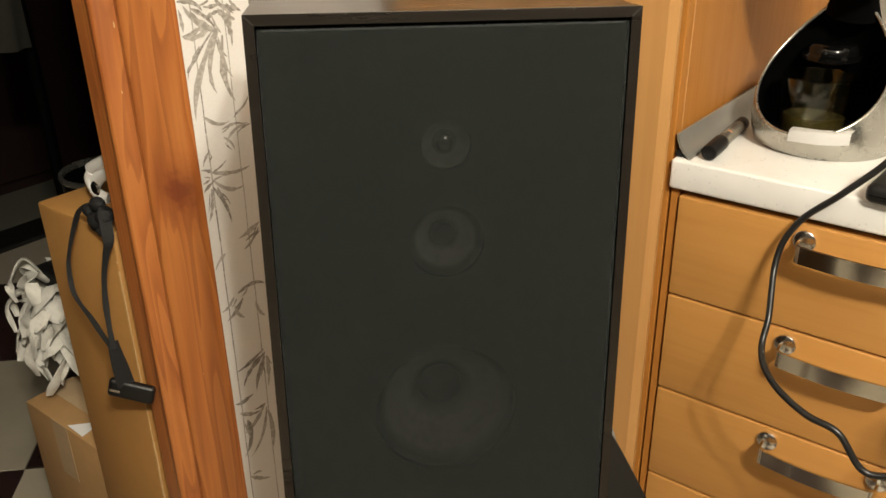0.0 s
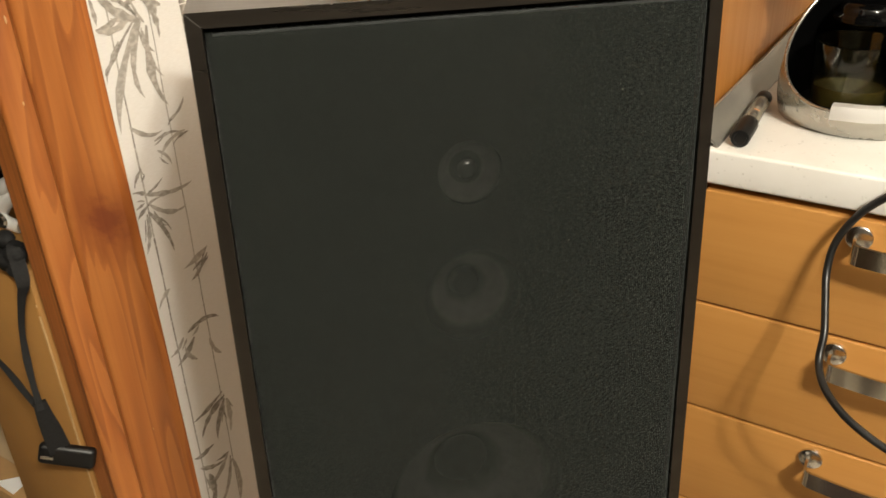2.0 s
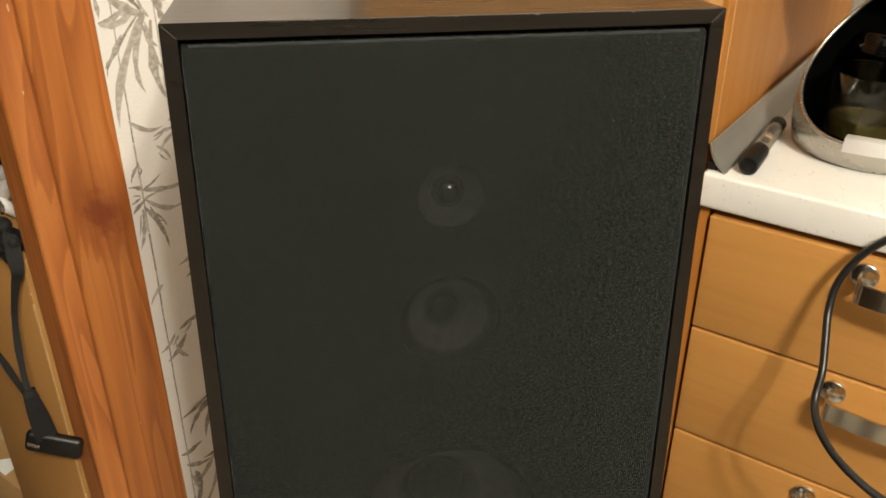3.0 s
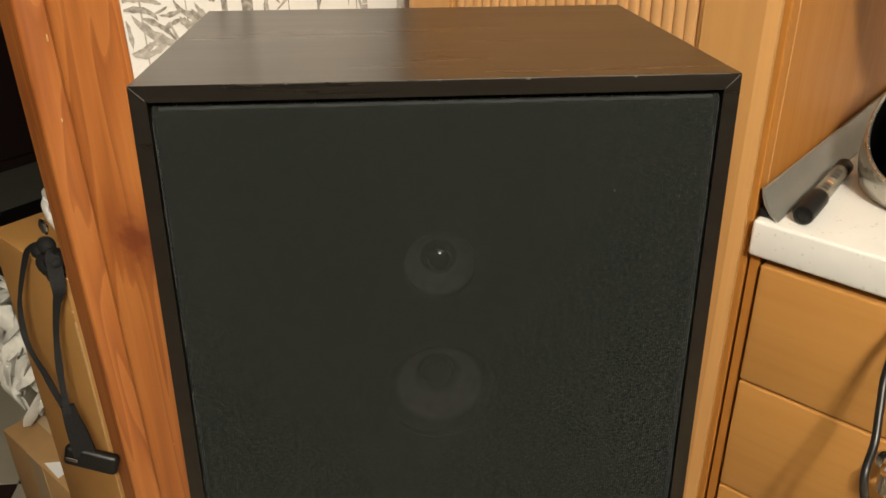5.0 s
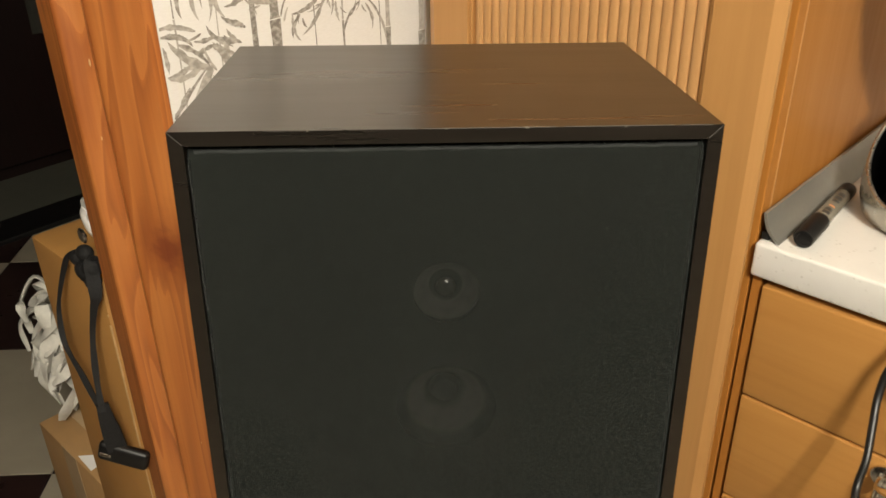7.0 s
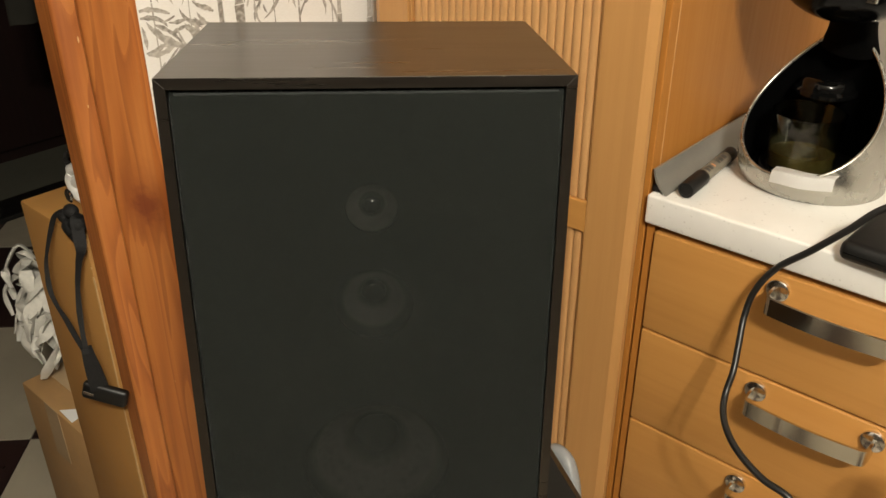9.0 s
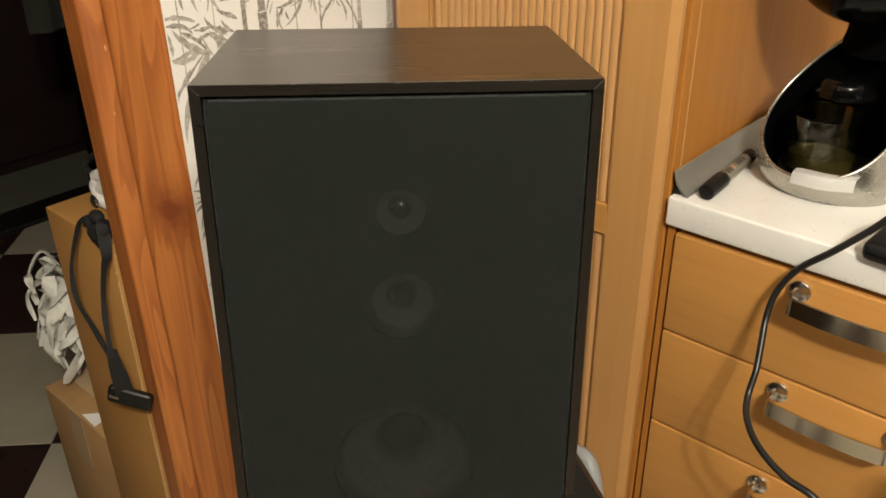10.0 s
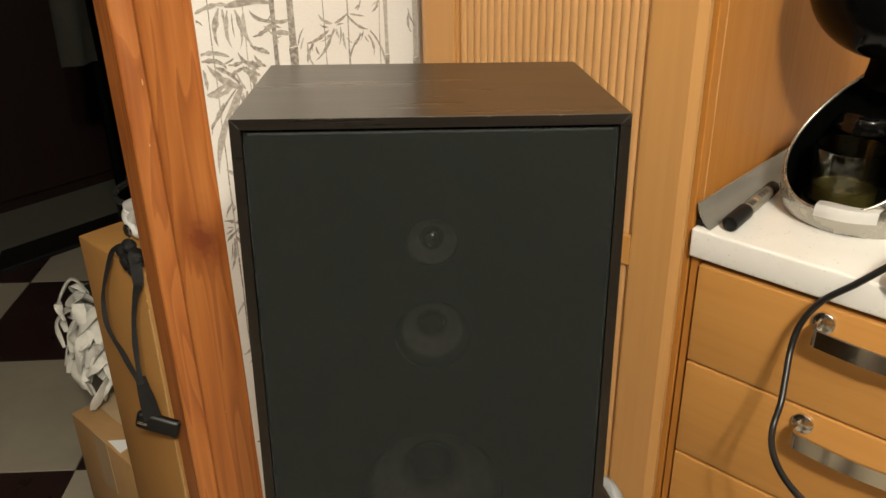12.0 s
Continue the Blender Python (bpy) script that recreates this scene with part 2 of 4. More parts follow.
CONE_DARK = plain("cone_centre", (0.020, 0.020, 0.020), 0.6)
DOME = plain("tweeter_dome", (0.50, 0.50, 0.50), 0.15, metal=1.0, relief=0.0)
WALLPAPER = wallpaper_material()
INK = print_material()
PAINT = plain("painted_wall", (0.27, 0.25, 0.22), 0.8, scale=60)
# for unseen walls: room darkness put into the colour, so gloss reflects little
DUSK = plain("dimmed_wall", (0.085, 0.072, 0.060), 0.8, scale=60)
CEILING = plain("white_ceiling", (0.74, 0.72, 0.68), 0.9, scale=60)
TILE_LIGHT = tile_material("beige_floor_tile", (0.35, 0.31, 0.235), (0.43, 0.38, 0.29), 0.38)
TILE_DARK = tile_material("dark_floor_tile", (0.020, 0.010, 0.009), (0.034, 0.017, 0.014), 0.32)
GROUT = plain("floor_bed", (0.10, 0.085, 0.07), 0.8)
LINO = plain("grey_lino", (0.13, 0.13, 0.10), 0.5, scale=40)
# reddish wood taken down to near black: the unlit rooms' gloom is in the colour
UNLIT_WOOD = wood("unlit_red_wood", (0.006, 0.002, 0.0015), (0.012, 0.0038, 0.0028), (0.018, 0.006, 0.0045), (60, 60, 3), 0.45)
CARD = plain("brown_cardboard", (0.45, 0.225, 0.062), 0.62, vary=0.10, scale=45, relief=0.1)
CARD_PALE = plain("pale_cardboard", (0.42, 0.245, 0.10), 0.70, vary=0.12, scale=45, relief=0.1)
CARD_WORN_LIT = plain("rubbed_lit_cardboard", (0.58, 0.36, 0.16), 0.75, vary=0.2, scale=120)
TAPE = plain("clear_tape", (0.55, 0.40, 0.24), 0.16, vary=0.08)
PAPER = plain("white_paper", (0.90, 0.89, 0.87), 0.7, vary=0.04)
STEEL = plain("brushed_steel", (0.62, 0.60, 0.55), 0.15, metal=1.0, vary=0.03, scale=60, relief=0.02)
CHROME = plain("satin_chrome", (0.70, 0.68, 0.64), 0.20, metal=1.0, vary=0.03, scale=30, relief=0.0)
ALU = plain("aluminium_profile", (0.38, 0.37, 0.33), 0.34, metal=0.55, vary=0.05, scale=200)
SILVER = plain("silver_paint", (0.46, 0.445, 0.40), 0.27, metal=0.88, vary=0.05)
GLOSS_BLACK = plain("gloss_black_plastic", (0.003, 0.003, 0.003), 0.14, vary=0.1, relief=0.0)
GLOSS_BLACK.node_tree.nodes["Principled BSDF"].inputs["Specular IOR Level"].default_value = 0.12
OUTLET = plain("polished_black_plastic", (0.003, 0.003, 0.003), 0.09, vary=0.1, relief=0.0)
OUTLET.node_tree.nodes["Principled BSDF"].inputs["Specular IOR Level"].default_value = 0.3
INSIDE_BLACK = plain("inner_black_plastic", (0.0022, 0.0022, 0.0022), 0.6, relief=0.0)
INSIDE_BLACK.node_tree.nodes["Principled BSDF"].inputs["Specular IOR Level"].default_value = 0.03
MATT_BLACK = plain("matt_black_plastic", (0.007, 0.007, 0.007), 0.42, relief=0.1)
RUBBER = plain("black_rubber", (0.010, 0.010, 0.010), 0.35)
WEBBING = plain("black_webbing", (0.0045, 0.0042, 0.0042), 0.8, scale=400, relief=0.5)
SEAT_BLACK = plain("black_seat_plastic", (0.010, 0.010, 0.009), 0.5)
GREY_TUBE = plain("grey_plastic_tube", (0.27, 0.28, 0.285), 0.42, vary=0.06)
WHITE_PLASTIC = plain("white_plastic", (0.74, 0.73, 0.70), 0.35, vary=0.05)
MOP = plain("white_cotton", (0.68, 0.66, 0.60), 0.9, vary=0.2, scale=90, relief=0.4)
GLASS = glass_material("cup_glass", (0.80, 0.82, 0.66))
COFFEE = plain("olive_drink", (0.115, 0.088, 0.036), 0.25, vary=0.5, scale=90)
PEN_BODY = plain("grey_pen_barrel", (0.26, 0.24, 0.19), 0.22, vary=0.15)
PEN_INK = plain("pen_print", (0.05, 0.045, 0.04), 0.4)
PEN_BAND = plain("pen_orange_band", (0.62, 0.26, 0.10), 0.4)
SCARF = plain("grey_wool", (0.055, 0.052, 0.040), 0.95, scale=120)


# ---- building helpers ----
def thing(name, m=None, label="", category="", group="", kind=""):
    ob = new(name)
    ob.empty_display_size = 0.05
    if m is not None:
        ob.matrix_world = m
    return tagged(ob, label, category, group, kind)


def mesh_of(name, bm, material, smooth=None):
    bmesh.ops.recalc_face_normals(bm, faces=bm.faces)
    me = bpy.data.meshes.new(name)
    bm.to_mesh(me)
    bm.free()
    me.materials.append(material)
    if smooth is not None:
        me.shade_smooth()
        me.set_sharp_from_angle(angle=radians(smooth))
    return me


def part(name, bm, material, parent=None, label="", smooth=None):
    """One mesh object under a thing or a part, in the parent's own space."""
    ob = new(name, mesh_of(name, bm, material, smooth))
    if parent is not None:
        ob.parent = parent
    return tagged(ob, label)


def single(name, bm, material, label="", category="", group="", kind="", smooth=None, m=None):
    ob = part(name, bm, material, None, "", smooth)
    if m is not None:
        ob.matrix_world = m
    return tagged(ob, label, category, group, kind)


def block(lo, hi, bevel=0.0, segments=2, into=None):
    bm = into or bmesh.new()
    x0, y0, z0 = lo
    x1, y1, z1 = hi
    m = Matrix.Translation(((x0 + x1) / 2, (y0 + y1) / 2, (z0 + z1) / 2)) @ Matrix.Diagonal((x1 - x0, y1 - y0, z1 - z0, 1))
    made = bmesh.ops.create_cube(bm, size=1.0, matrix=m)["verts"]
    if bevel:
        edges = {e for v in made for e in v.link_edges}
        bmesh.ops.bevel(bm, geom=list(edges), offset=bevel, segments=segments, profile=0.5, affect="EDGES", clamp_overlap=True)
    return bm


def prism(points, axis, a, b, into=None):
    """A closed outline in two axes, pushed along the third from a to b."""
    bm = into or bmesh.new()
    order = {"x": (2, 0, 1), "y": (0, 2, 1), "z": (0, 1, 2)}[axis]

    def at(p, w):
        c = (p[0], p[1], w)
        return (c[order[0]], c[order[1]], c[order[2]])

    va = [bm.verts.new(at(p, a)) for p in points]
    vb = [bm.verts.new(at(p, b)) for p in points]
    n = len(points)
    bm.faces.new(va)
    bm.faces.new(vb[::-1])
    for i in range(n):
        bm.faces.new((va[i], vb[i], vb[(i + 1) % n], va[(i + 1) % n]))
    return bm


def turned(profile, steps=32, axis="z", centre=(0, 0, 0), into=None, caps=True):
    """A profile of (radius, height) turned round an axis."""
    bm = into or bmesh.new()
    rings = []
    for r, h in profile:
        ring = []
        for i in range(steps):
            a = 2 * math.pi * i / steps
            c, s = r * math.cos(a), r * math.sin(a)
            p = {"z": (c, s, h), "y": (c, h, s), "x": (h, c, s)}[axis]
            ring.append(bm.verts.new(Vector(p) + Vector(centre)))
        rings.append(ring)
    for a, b in zip(rings, rings[1:]):
        for i in range(steps):
            bm.faces.new((a[i], a[(i + 1) % steps], b[(i + 1) % steps], b[i]))
    for ring in (rings[0], rings[-1]) if caps else ():
        if (ring[0].co - ring[steps // 2].co).length > 1e-6:
            bm.faces.new(ring)
    bmesh.ops.remove_doubles(bm, verts=bm.verts, dist=1e-6)
    return bm


def smooth_path(points, per=8):
    pts = [Vector(p) for p in points]
    ext = [pts[0] * 2 - pts[1], *pts, pts[-1] * 2 - pts[-2]]
    out = []
    for i in range(1, len(ext) - 2):
        p0, p1, p2, p3 = ext[i - 1:i + 3]
        for k in range(per):
            t = k / per
            out.append(0.5 * ((2 * p1) + (p2 - p0) * t + (2 * p0 - 5 * p1 + 4 * p2 - p3) * t * t + (3 * p1 - p0 - 3 * p2 + p3) * t ** 3))
    return out + [pts[-1]]


def sweep(path, outline, up=Vector((0, 0, 1)), into=None, scales=None):
    """A closed outline (side, up) carried along a path, with end caps."""
    bm = into or bmesh.new()
    rings = []
    for i, p in enumerate(path):
        along = (path[min(i + 1, len(path) - 1)] - path[max(i - 1, 0)]).normalized()
        side = along.cross(up)
        side = side.normalized() if side.length > 1e-5 else Vector((1, 0, 0))
        top = side.cross(along).normalized()
        k = scales[i] if scales else 1.0
        rings.append([bm.verts.new(p + side * a * k + top * b * k) for a, b in outline])
    n = len(outline)
    for a, b in zip(rings, rings[1:]):
        for i in range(n):
            bm.faces.new((a[i], a[(i + 1) % n], b[(i + 1) % n], b[i]))
    bm.faces.new(rings[0])
    bm.faces.new(rings[-1][::-1])
    return bm


def round_outline(r, n=10, squash=1.0):
    return [(r * math.cos(2 * math.pi * i / n), r * squash * math.sin(2 * math.pi * i / n)) for i in range(n)]


# ---- the plan ----
WALL_X = -0.835      # wallpapered wall, its kitchen face
HALL_X = -0.930      # the same wall's hall face
FRONT_Y = 1.030      # drawer fronts
TALL_Y = 1.010       # front of the tall cabinet's door
BACK_Y = 1.640       # wall behind the worktop
TALL_L, TALL_R = -0.797, -0.3825
JAMB_Y = 0.690       # end of the wall at the doorway
CEIL_Z = 2.50
TOP_Z = 0.900        # worktop

# ---- setting ----
single("wall_west", prism([(JAMB_Y + 0.0048, 0), (2.0, 0), (2.0, CEIL_Z), (JAMB_Y + 0.0048, CEIL_Z)], "x", HALL_X, WALL_X), WALLPAPER,
       "cream wallpapered wall with grey bamboo print", "wall", kind="structure")
single("wall_west_door_head", block((HALL_X, -0.28, 2.06), (WALL_X, JAMB_Y + 0.0045, CEIL_Z)), WALLPAPER, "wall above the open doorway", "wall", kind="structure")
single("wall_west_south", block((HALL_X, -2.6, 0), (WALL_X, -0.282, CEIL_Z)), WALLPAPER, "cream wall beside the doorway", "wall", kind="structure")
single("wall_north", block((WALL_X + 0.001, BACK_Y, 0), (2.5, BACK_Y + 0.1, CEIL_Z)), PAINT, "pale painted kitchen wall behind worktop", "wall", kind="structure")
single("wall_east", block((2.4, -2.6, 0), (2.5, BACK_Y - 0.001, CEIL_Z)), DUSK, "unseen kitchen wall, darkened to keep reflections dim", "wall", kind="structure")
single("wall_south", block((WALL_X + 0.001, -2.6, 0), (2.399, -2.5, CEIL_Z)), DUSK, "unseen kitchen wall, darkened to keep reflections dim", "wall", kind="structure")
single("ceiling", block((-4.2, -2.6, CEIL_Z + 0.001), (2.5, 2.6, CEIL_Z + 0.1)), CEILING, "plain white ceiling", "ceiling", kind="structure")
single("wall_hall_north", block((-4.2, 2.0, 0), (HALL_X - 0.001, 2.1, CEIL_Z)), UNLIT_WOOD, "dark wall at the hall's end", "wall", kind="structure")
single("wall_hall_south", block((-4.2, -2.6, 0), (HALL_X - 0.001, -2.5, CEIL_Z)), UNLIT_WOOD, "dark wall at the hall's other end", "wall", kind="structure")
single("wall_hall_west", block((-2.90, -2.499, 0), (-2.80, 0.45, CEIL_Z)), UNLIT_WOOD, "dark hall wall beside an opening", "wall", kind="structure")
single("wall_far", block((-4.2, -2.499, 0), (-4.1, 1.999, CEIL_Z)), UNLIT_WOOD, "dark wall of the unlit room", "wall", kind="structure")

floor = single("floor", block((-4.2, -2.6, -0.10), (2.5, 2.1, -0.006)), GROUT, "checkered beige and dark brown tile floor", "floor", kind="structure")
single("floor_far_room", block((-4.1, -2.499, -0.004), (-2.93, 1.999, 0.006)), LINO, "dim grey-green floor of the far room", "floor", kind="structure")
single("door_sill", block((-2.93, 0.452, -0.004), (-2.78, 1.998, 0.016), 0.004), MATT_BLACK, "black threshold strip on the tiled floor", "threshold", kind="structure")

# casing of the doorway: a moulded pine board, with lining and stop
CASE_A, CASE_B = Vector((-0.933, 0.630)), Vector((-0.8335, 0.6865))
RUN = (CASE_B - CASE_A).normalized()
OUT = Vector((RUN.y, -RUN.x))


def case_at(along, out):
    return tuple(CASE_A + RUN * along + OUT * out)


LEN = (CASE_B - CASE_A).length
profile = [case_at(-0.0085, -0.0120), case_at(-0.0070, -0.0105), case_at(0.0120, -0.0030), case_at(0.0150, -0.0005), case_at(0.0180, 0.0048), case_at(0.0205, 0.0082), case_at(0.0235, 0.0100), case_at(0.0270, 0.0100),
           case_at(0.0310, 0.0078), case_at(0.0350, 0.0050), case_at(0.0390, 0.0022), case_at(0.0430, 0.0004), case_at(0.0480, -0.0008), case_at(0.0505, 0.0012), case_at(0.0530, 0.0040), case_at(0.0560, 0.0048), case_at(0.0610, 0.0036),
           case_at(LEN - 0.010, 0.0032), case_at(LEN - 0.003, 0.0018), case_at(LEN, -0.003), (WALL_X + 0.0005, JAMB_Y + 0.001), (WALL_X + 0.0005, JAMB_Y + 0.004), (HALL_X - 0.012, JAMB_Y + 0.004), (HALL_X - 0.012, 0.646)]
door_1 = thing("door_1", None, "varnished orange pine door frame with knots and moulding", "door frame", kind="structure")
part("jamb", prism(profile, "z", 0.0, 2.14), PINE, door_1, smooth=42)
part("head", block((HALL_X - 0.012, -0.30, 2.04), (WALL_X + 0.012, 0.628, 2.14), 0.004), PINE, door_1)
part("far_jamb", block((HALL_X - 0.012, -0.36, 0.0), (WALL_X + 0.012, -0.262, 2.04), 0.004), PINE, door_1)

# small dents where the varnish is chipped
for along, z in ((0.045, 1.062), (0.062, 0.936), (0.040, 0.985), (0.070, 0.76), (0.030, 0.58), (0.085, 0.60)):
    nick = bmesh.new()
    bmesh.ops.create_icosphere(nick, subdivisions=1, radius=0.0013, matrix=Matrix.Diagonal((0.8, 0.8, random.uniform(1.5, 3.5), 1)))
    p = case_at(along, 0.0026 if along > 0.056 else 0.0012)
    part("nick", nick, NICK, door_1, smooth=60).location = (p[0], p[1], z)

# ---- bamboo print on the wallpaper ----
ink = bmesh.new()
layer = [0]


def ink_face(points):
    layer[0] += 1
    x = WALL_X + 0.0003 + 0.000002 * (layer[0] % 409)
    ink.faces.new([ink.verts.new((x, max(y, 0.6960 + 0.0004 * (k % 2)), z)) for k, (y, z) in enumerate(points)])


def leaf(y, z, angle, length, width, bend=0.0):
    """A pointed leaf from its stalk, bent along its length."""
    left, right = [], []
    p, a = Vector((y, z)), angle
    for i in range(8):
        t = i / 7
        w = width * (0.16 + 0.84 * math.sin(math.pi * (0.05 + 0.86 * t ** 0.85))) * random.uniform(0.55, 1.25)
        n = Vector((-math.sin(a), math.cos(a)))
        left.append(p + n * w / 2)
        right.append(p - n * w / 2)
        p = p + Vector((math.cos(a), math.sin(a))) * length / 7
        a += bend / 7 * (0.4 + 1.2 * t)
    layer[0] += 1
    x = WALL_X + 0.0003 + 0.000002 * (layer[0] % 409)
    pairs = [[ink.verts.new((x, max(q.x, 0.6960), q.y)) for q in (l, r)] for l, r in zip(left, right)]
    tip = ink.verts.new((x, max(p.x, 0.6960), p.y))
    for (la, ra), (lb, rb) in zip(pairs, pairs[1:]):
        ink.faces.new((la, ra, rb, lb))
    ink.faces.new((pairs[-1][0], pairs[-1][1], tip))


def stem(y, z0, z1, width, lean=0.0):
    """A cane of joints that swell at each node."""
    z = z0
    while z < z1:
        step = min(random.uniform(0.05, 0.10) * (1 + width * 40), z1 - z)
        ya, yb = y + lean * (z - z0), y + lean * (z + step - z0)
        w = width * random.uniform(0.85, 1.1)
        ink_face([(ya - w * 0.62, z), (ya + w * 0.62, z), (ya + w * 0.5, z + 0.004), (yb + w * 0.45, z + step * 0.5), (yb + w * 0.62, z + step - 0.001),
                  (yb - w * 0.62, z + step - 0.001), (yb - w * 0.45, z + step * 0.5), (ya - w * 0.5, z + 0.004)])
        z += step


def spray(y, z, angles, length, width=0.0066, bend=1.3):
    for a in angles:
        leaf(y, z, radians(a) + random.uniform(-0.12, 0.12), length * random.uniform(0.8, 1.4), width * random.uniform(0.8, 1.2), random.uniform(-bend, bend))


for y, z0, z1, w, lean in ((0.703, 0.30, 1.90, 0.0017, 0.012), (0.749, 0.30, 1.35, 0.0013, 0.012), (0.797, 0.30, 1.95, 0.0065, 0.004), (0.825, 0.20, 2.1, 0.0112, 0.002),
                           (0.880, 0.4, 1.6, 0.0015, -0.003), (0.905, 0.2, 1.9, 0.0026, 0.014), (0.984, 0.2, 2.0, 0.0060, 0.001), (1.040, 0.2, 2.0, 0.0090, 0.0),
                           (1.10, 0.2, 2.1, 0.006, 0.0), (0.955, 0.5, 1.4, 0.0013, 0.03)):
    stem(y, z0, z1, w, lean)
# leaves as (along the wall, height, heading, length), spray by spray
HANGING = ((0.727, 1.141, -96, 0.037), (0.738, 1.137, -87, 0.037), (0.748, 1.136, -90, 0.039), (0.759, 1.131, -75, 0.035), (0.735, 1.142, -7, 0.059), (0.695, 1.14, 1, 0.04), (0.799, 1.115, 148, 0.032),
           (0.8, 1.113, -162, 0.029), (0.799, 1.115, 0, 0.022), (0.795, 1.101, -15, 0.028), (0.785, 1.083, 152, 0.021), (0.778, 1.066, 143, 0.035), (0.782, 1.064, 129, 0.019))
CROWN = ((0.733, 1.085, 171, 0.036), (0.696, 1.086, -27, 0.031), (0.713, 1.076, -44, 0.036), (0.733, 1.063, 11, 0.02), (0.75, 1.075, 177, 0.017), (0.726, 1.056, -167, 0.026), (0.718, 1.033, -135, 0.033),
         (0.763, 1.07, -85, 0.021), (0.696, 1.077, -85, 0.022))
CORNER = ((0.891, 1.097, 142, 0.023), (0.895, 1.097, 25, 0.021), (0.894, 1.091, -135, 0.042), (0.885, 1.09, -166, 0.033), (0.859, 1.078, -112, 0.024), (0.904, 1.092, -101, 0.021), (0.916, 1.104, -32, 0.038),
          (0.951, 1.073, -77, 0.028), (0.943, 1.077, -125, 0.037), (0.955, 1.078, -66, 0.051), (0.834, 1.08, 58, 0.019), (0.908, 1.083, -79, 0.02), (0.849, 1.08, -73, 0.027), (0.973, 1.115, -135, 0.017),
          (0.941, 1.119, -120, 0.012), (1.029, 1.092, -80, 0.027))
DROOPING = ((0.746, 1.049, -114, 0.094), (0.746, 1.045, -97, 0.064), (0.752, 1.04, -83, 0.07), (0.746, 1.045, 139, 0.048), (0.733, 1.049, 180, 0.032), (0.754, 1.069, -78, 0.039), (0.773, 1.055, 144, 0.024))
FLIGHT = ((0.709, 0.952, -19, 0.036), (0.734, 0.929, -7, 0.032), (0.756, 0.943, 40, 0.026), (0.735, 0.919, -58, 0.022), (0.774, 0.928, -150, 0.036), (0.711, 0.907, -123, 0.017))
STAR = ((0.713, 0.879, 158, 0.018), (0.709, 0.881, -7, 0.052), (0.712, 0.869, -20, 0.044), (0.712, 0.869, -146, 0.020), (0.709, 0.862, -70, 0.05), (0.707, 0.86, -105, 0.036), (0.716, 0.86, -58, 0.022))
LOWER = ((0.773, 0.792, -164, 0.032), (0.772, 0.785, -143, 0.03), (0.714, 0.769, -135, 0.021), (0.718, 0.704, -153, 0.024), (0.725, 0.706, -8, 0.041), (0.732, 0.696, -144, 0.031), (0.752, 0.682, -62, 0.027), (0.73, 0.667, 114, 0.024))
LOWEST = ((0.755, 0.604, -166, 0.042), (0.757, 0.597, -140, 0.047), (0.756, 0.593, -112, 0.045), (0.759, 0.591, -94, 0.041), (0.702, 0.525, -20, 0.034), (0.724, 0.543, 176, 0.024), (0.746, 0.517, -147, 0.043),
          (0.748, 0.51, -122, 0.067), (0.75, 0.503, -92, 0.061), (0.712, 0.508, -105, 0.052), (0.704, 0.412, -34, 0.037))
for leaves, width in ((HANGING, 0.0066), (CROWN, 0.0070), (CORNER, 0.0048), (DROOPING, 0.0080), (FLIGHT, 0.0046), (STAR, 0.0056), (LOWER, 0.0064), (LOWEST, 0.0070)):
    for y, z, heading, length in leaves:
        bend = random.choice((-1, 1)) * random.uniform(0.3, 1.2)
        leaf(y, z, radians(heading) - bend * 0.4, length * 1.06, width * random.uniform(0.8, 1.15) * min(1.2, 0.6 + length * 12), bend)
        # finer leaves beside the broad one
        for _ in range(random.choice((0, 1, 1, 2))):
            leaf(y + random.uniform(-0.006, 0.006), z + random.uniform(-0.008, 0.004), radians(heading + random.uniform(-38, 38)), length * random.uniform(0.35, 0.75), width * random.uniform(0.35, 0.65), random.uniform(-1.0, 1.0))
for _ in range(46):
    y, z = random.uniform(0.71, 1.6), random.choice((random.uniform(1.17, 2.3), random.uniform(0.1, 0.36)))
    spray(y, z, [random.uniform(-150, -30) for _ in range(5)], 0.055)
single("wall_west_print", ink, INK, "grey-brown bamboo stems and leaves printed on wallpaper", "wallpaper print", kind="structure")


# ---- tall cabinet with the fluted door ----
tall = thing("tall_cabinet", pose(TALL_L, TALL_Y, 0), "tall beech kitchen cabinet with a fluted framed door", "cabinet")
TW, TD, TH = TALL_R - TALL_L, BACK_Y - TALL_Y - 0.004, 2.20
part("side_panel", block((TW - 0.0185, 0.0265, 0.0), (TW - 0.0005, TD, TH), 0.0012), CARCASS, tall)
part("side_panel", block((0.0005, 0.0215, 0.0), (0.0185, TD, TH), 0.0012), BEECH, tall)
part("back_panel", block((0.019, TD - 0.012, 0.05), (TW - 0.019, TD, TH - 0.02)), CARCASS, tall)
part("top_panel", block((0.019, 0.022, TH - 0.019), (TW - 0.019, TD - 0.013, TH - 0.001)), CARCASS, tall)
part("plinth", block((0.019, 0.05, 0.0), (TW - 0.019, 0.068, 0.12)), CARCASS, tall)
part("edge_strip", block((TW - 0.0006, 0.0445, 0.905), (TW + 0.0001, 0.0462, TH - 0.004)), BEECH_RIB, tall)
# dark strip in place of the shade between door and side panel
part("gap_filler", block((TW - 0.022, 0.0190, 0.0), (TW - 0.0075, 0.0262, TH - 0.004)), GAP_SHADE, tall)
door = part("door", block((0.004, 0.0076, 0.13), (TW - 0.004, 0.0185, TH - 0.004)), BEECH, tall)
PL, PR = 0.064, TW - 0.0655
ST = 0.0075


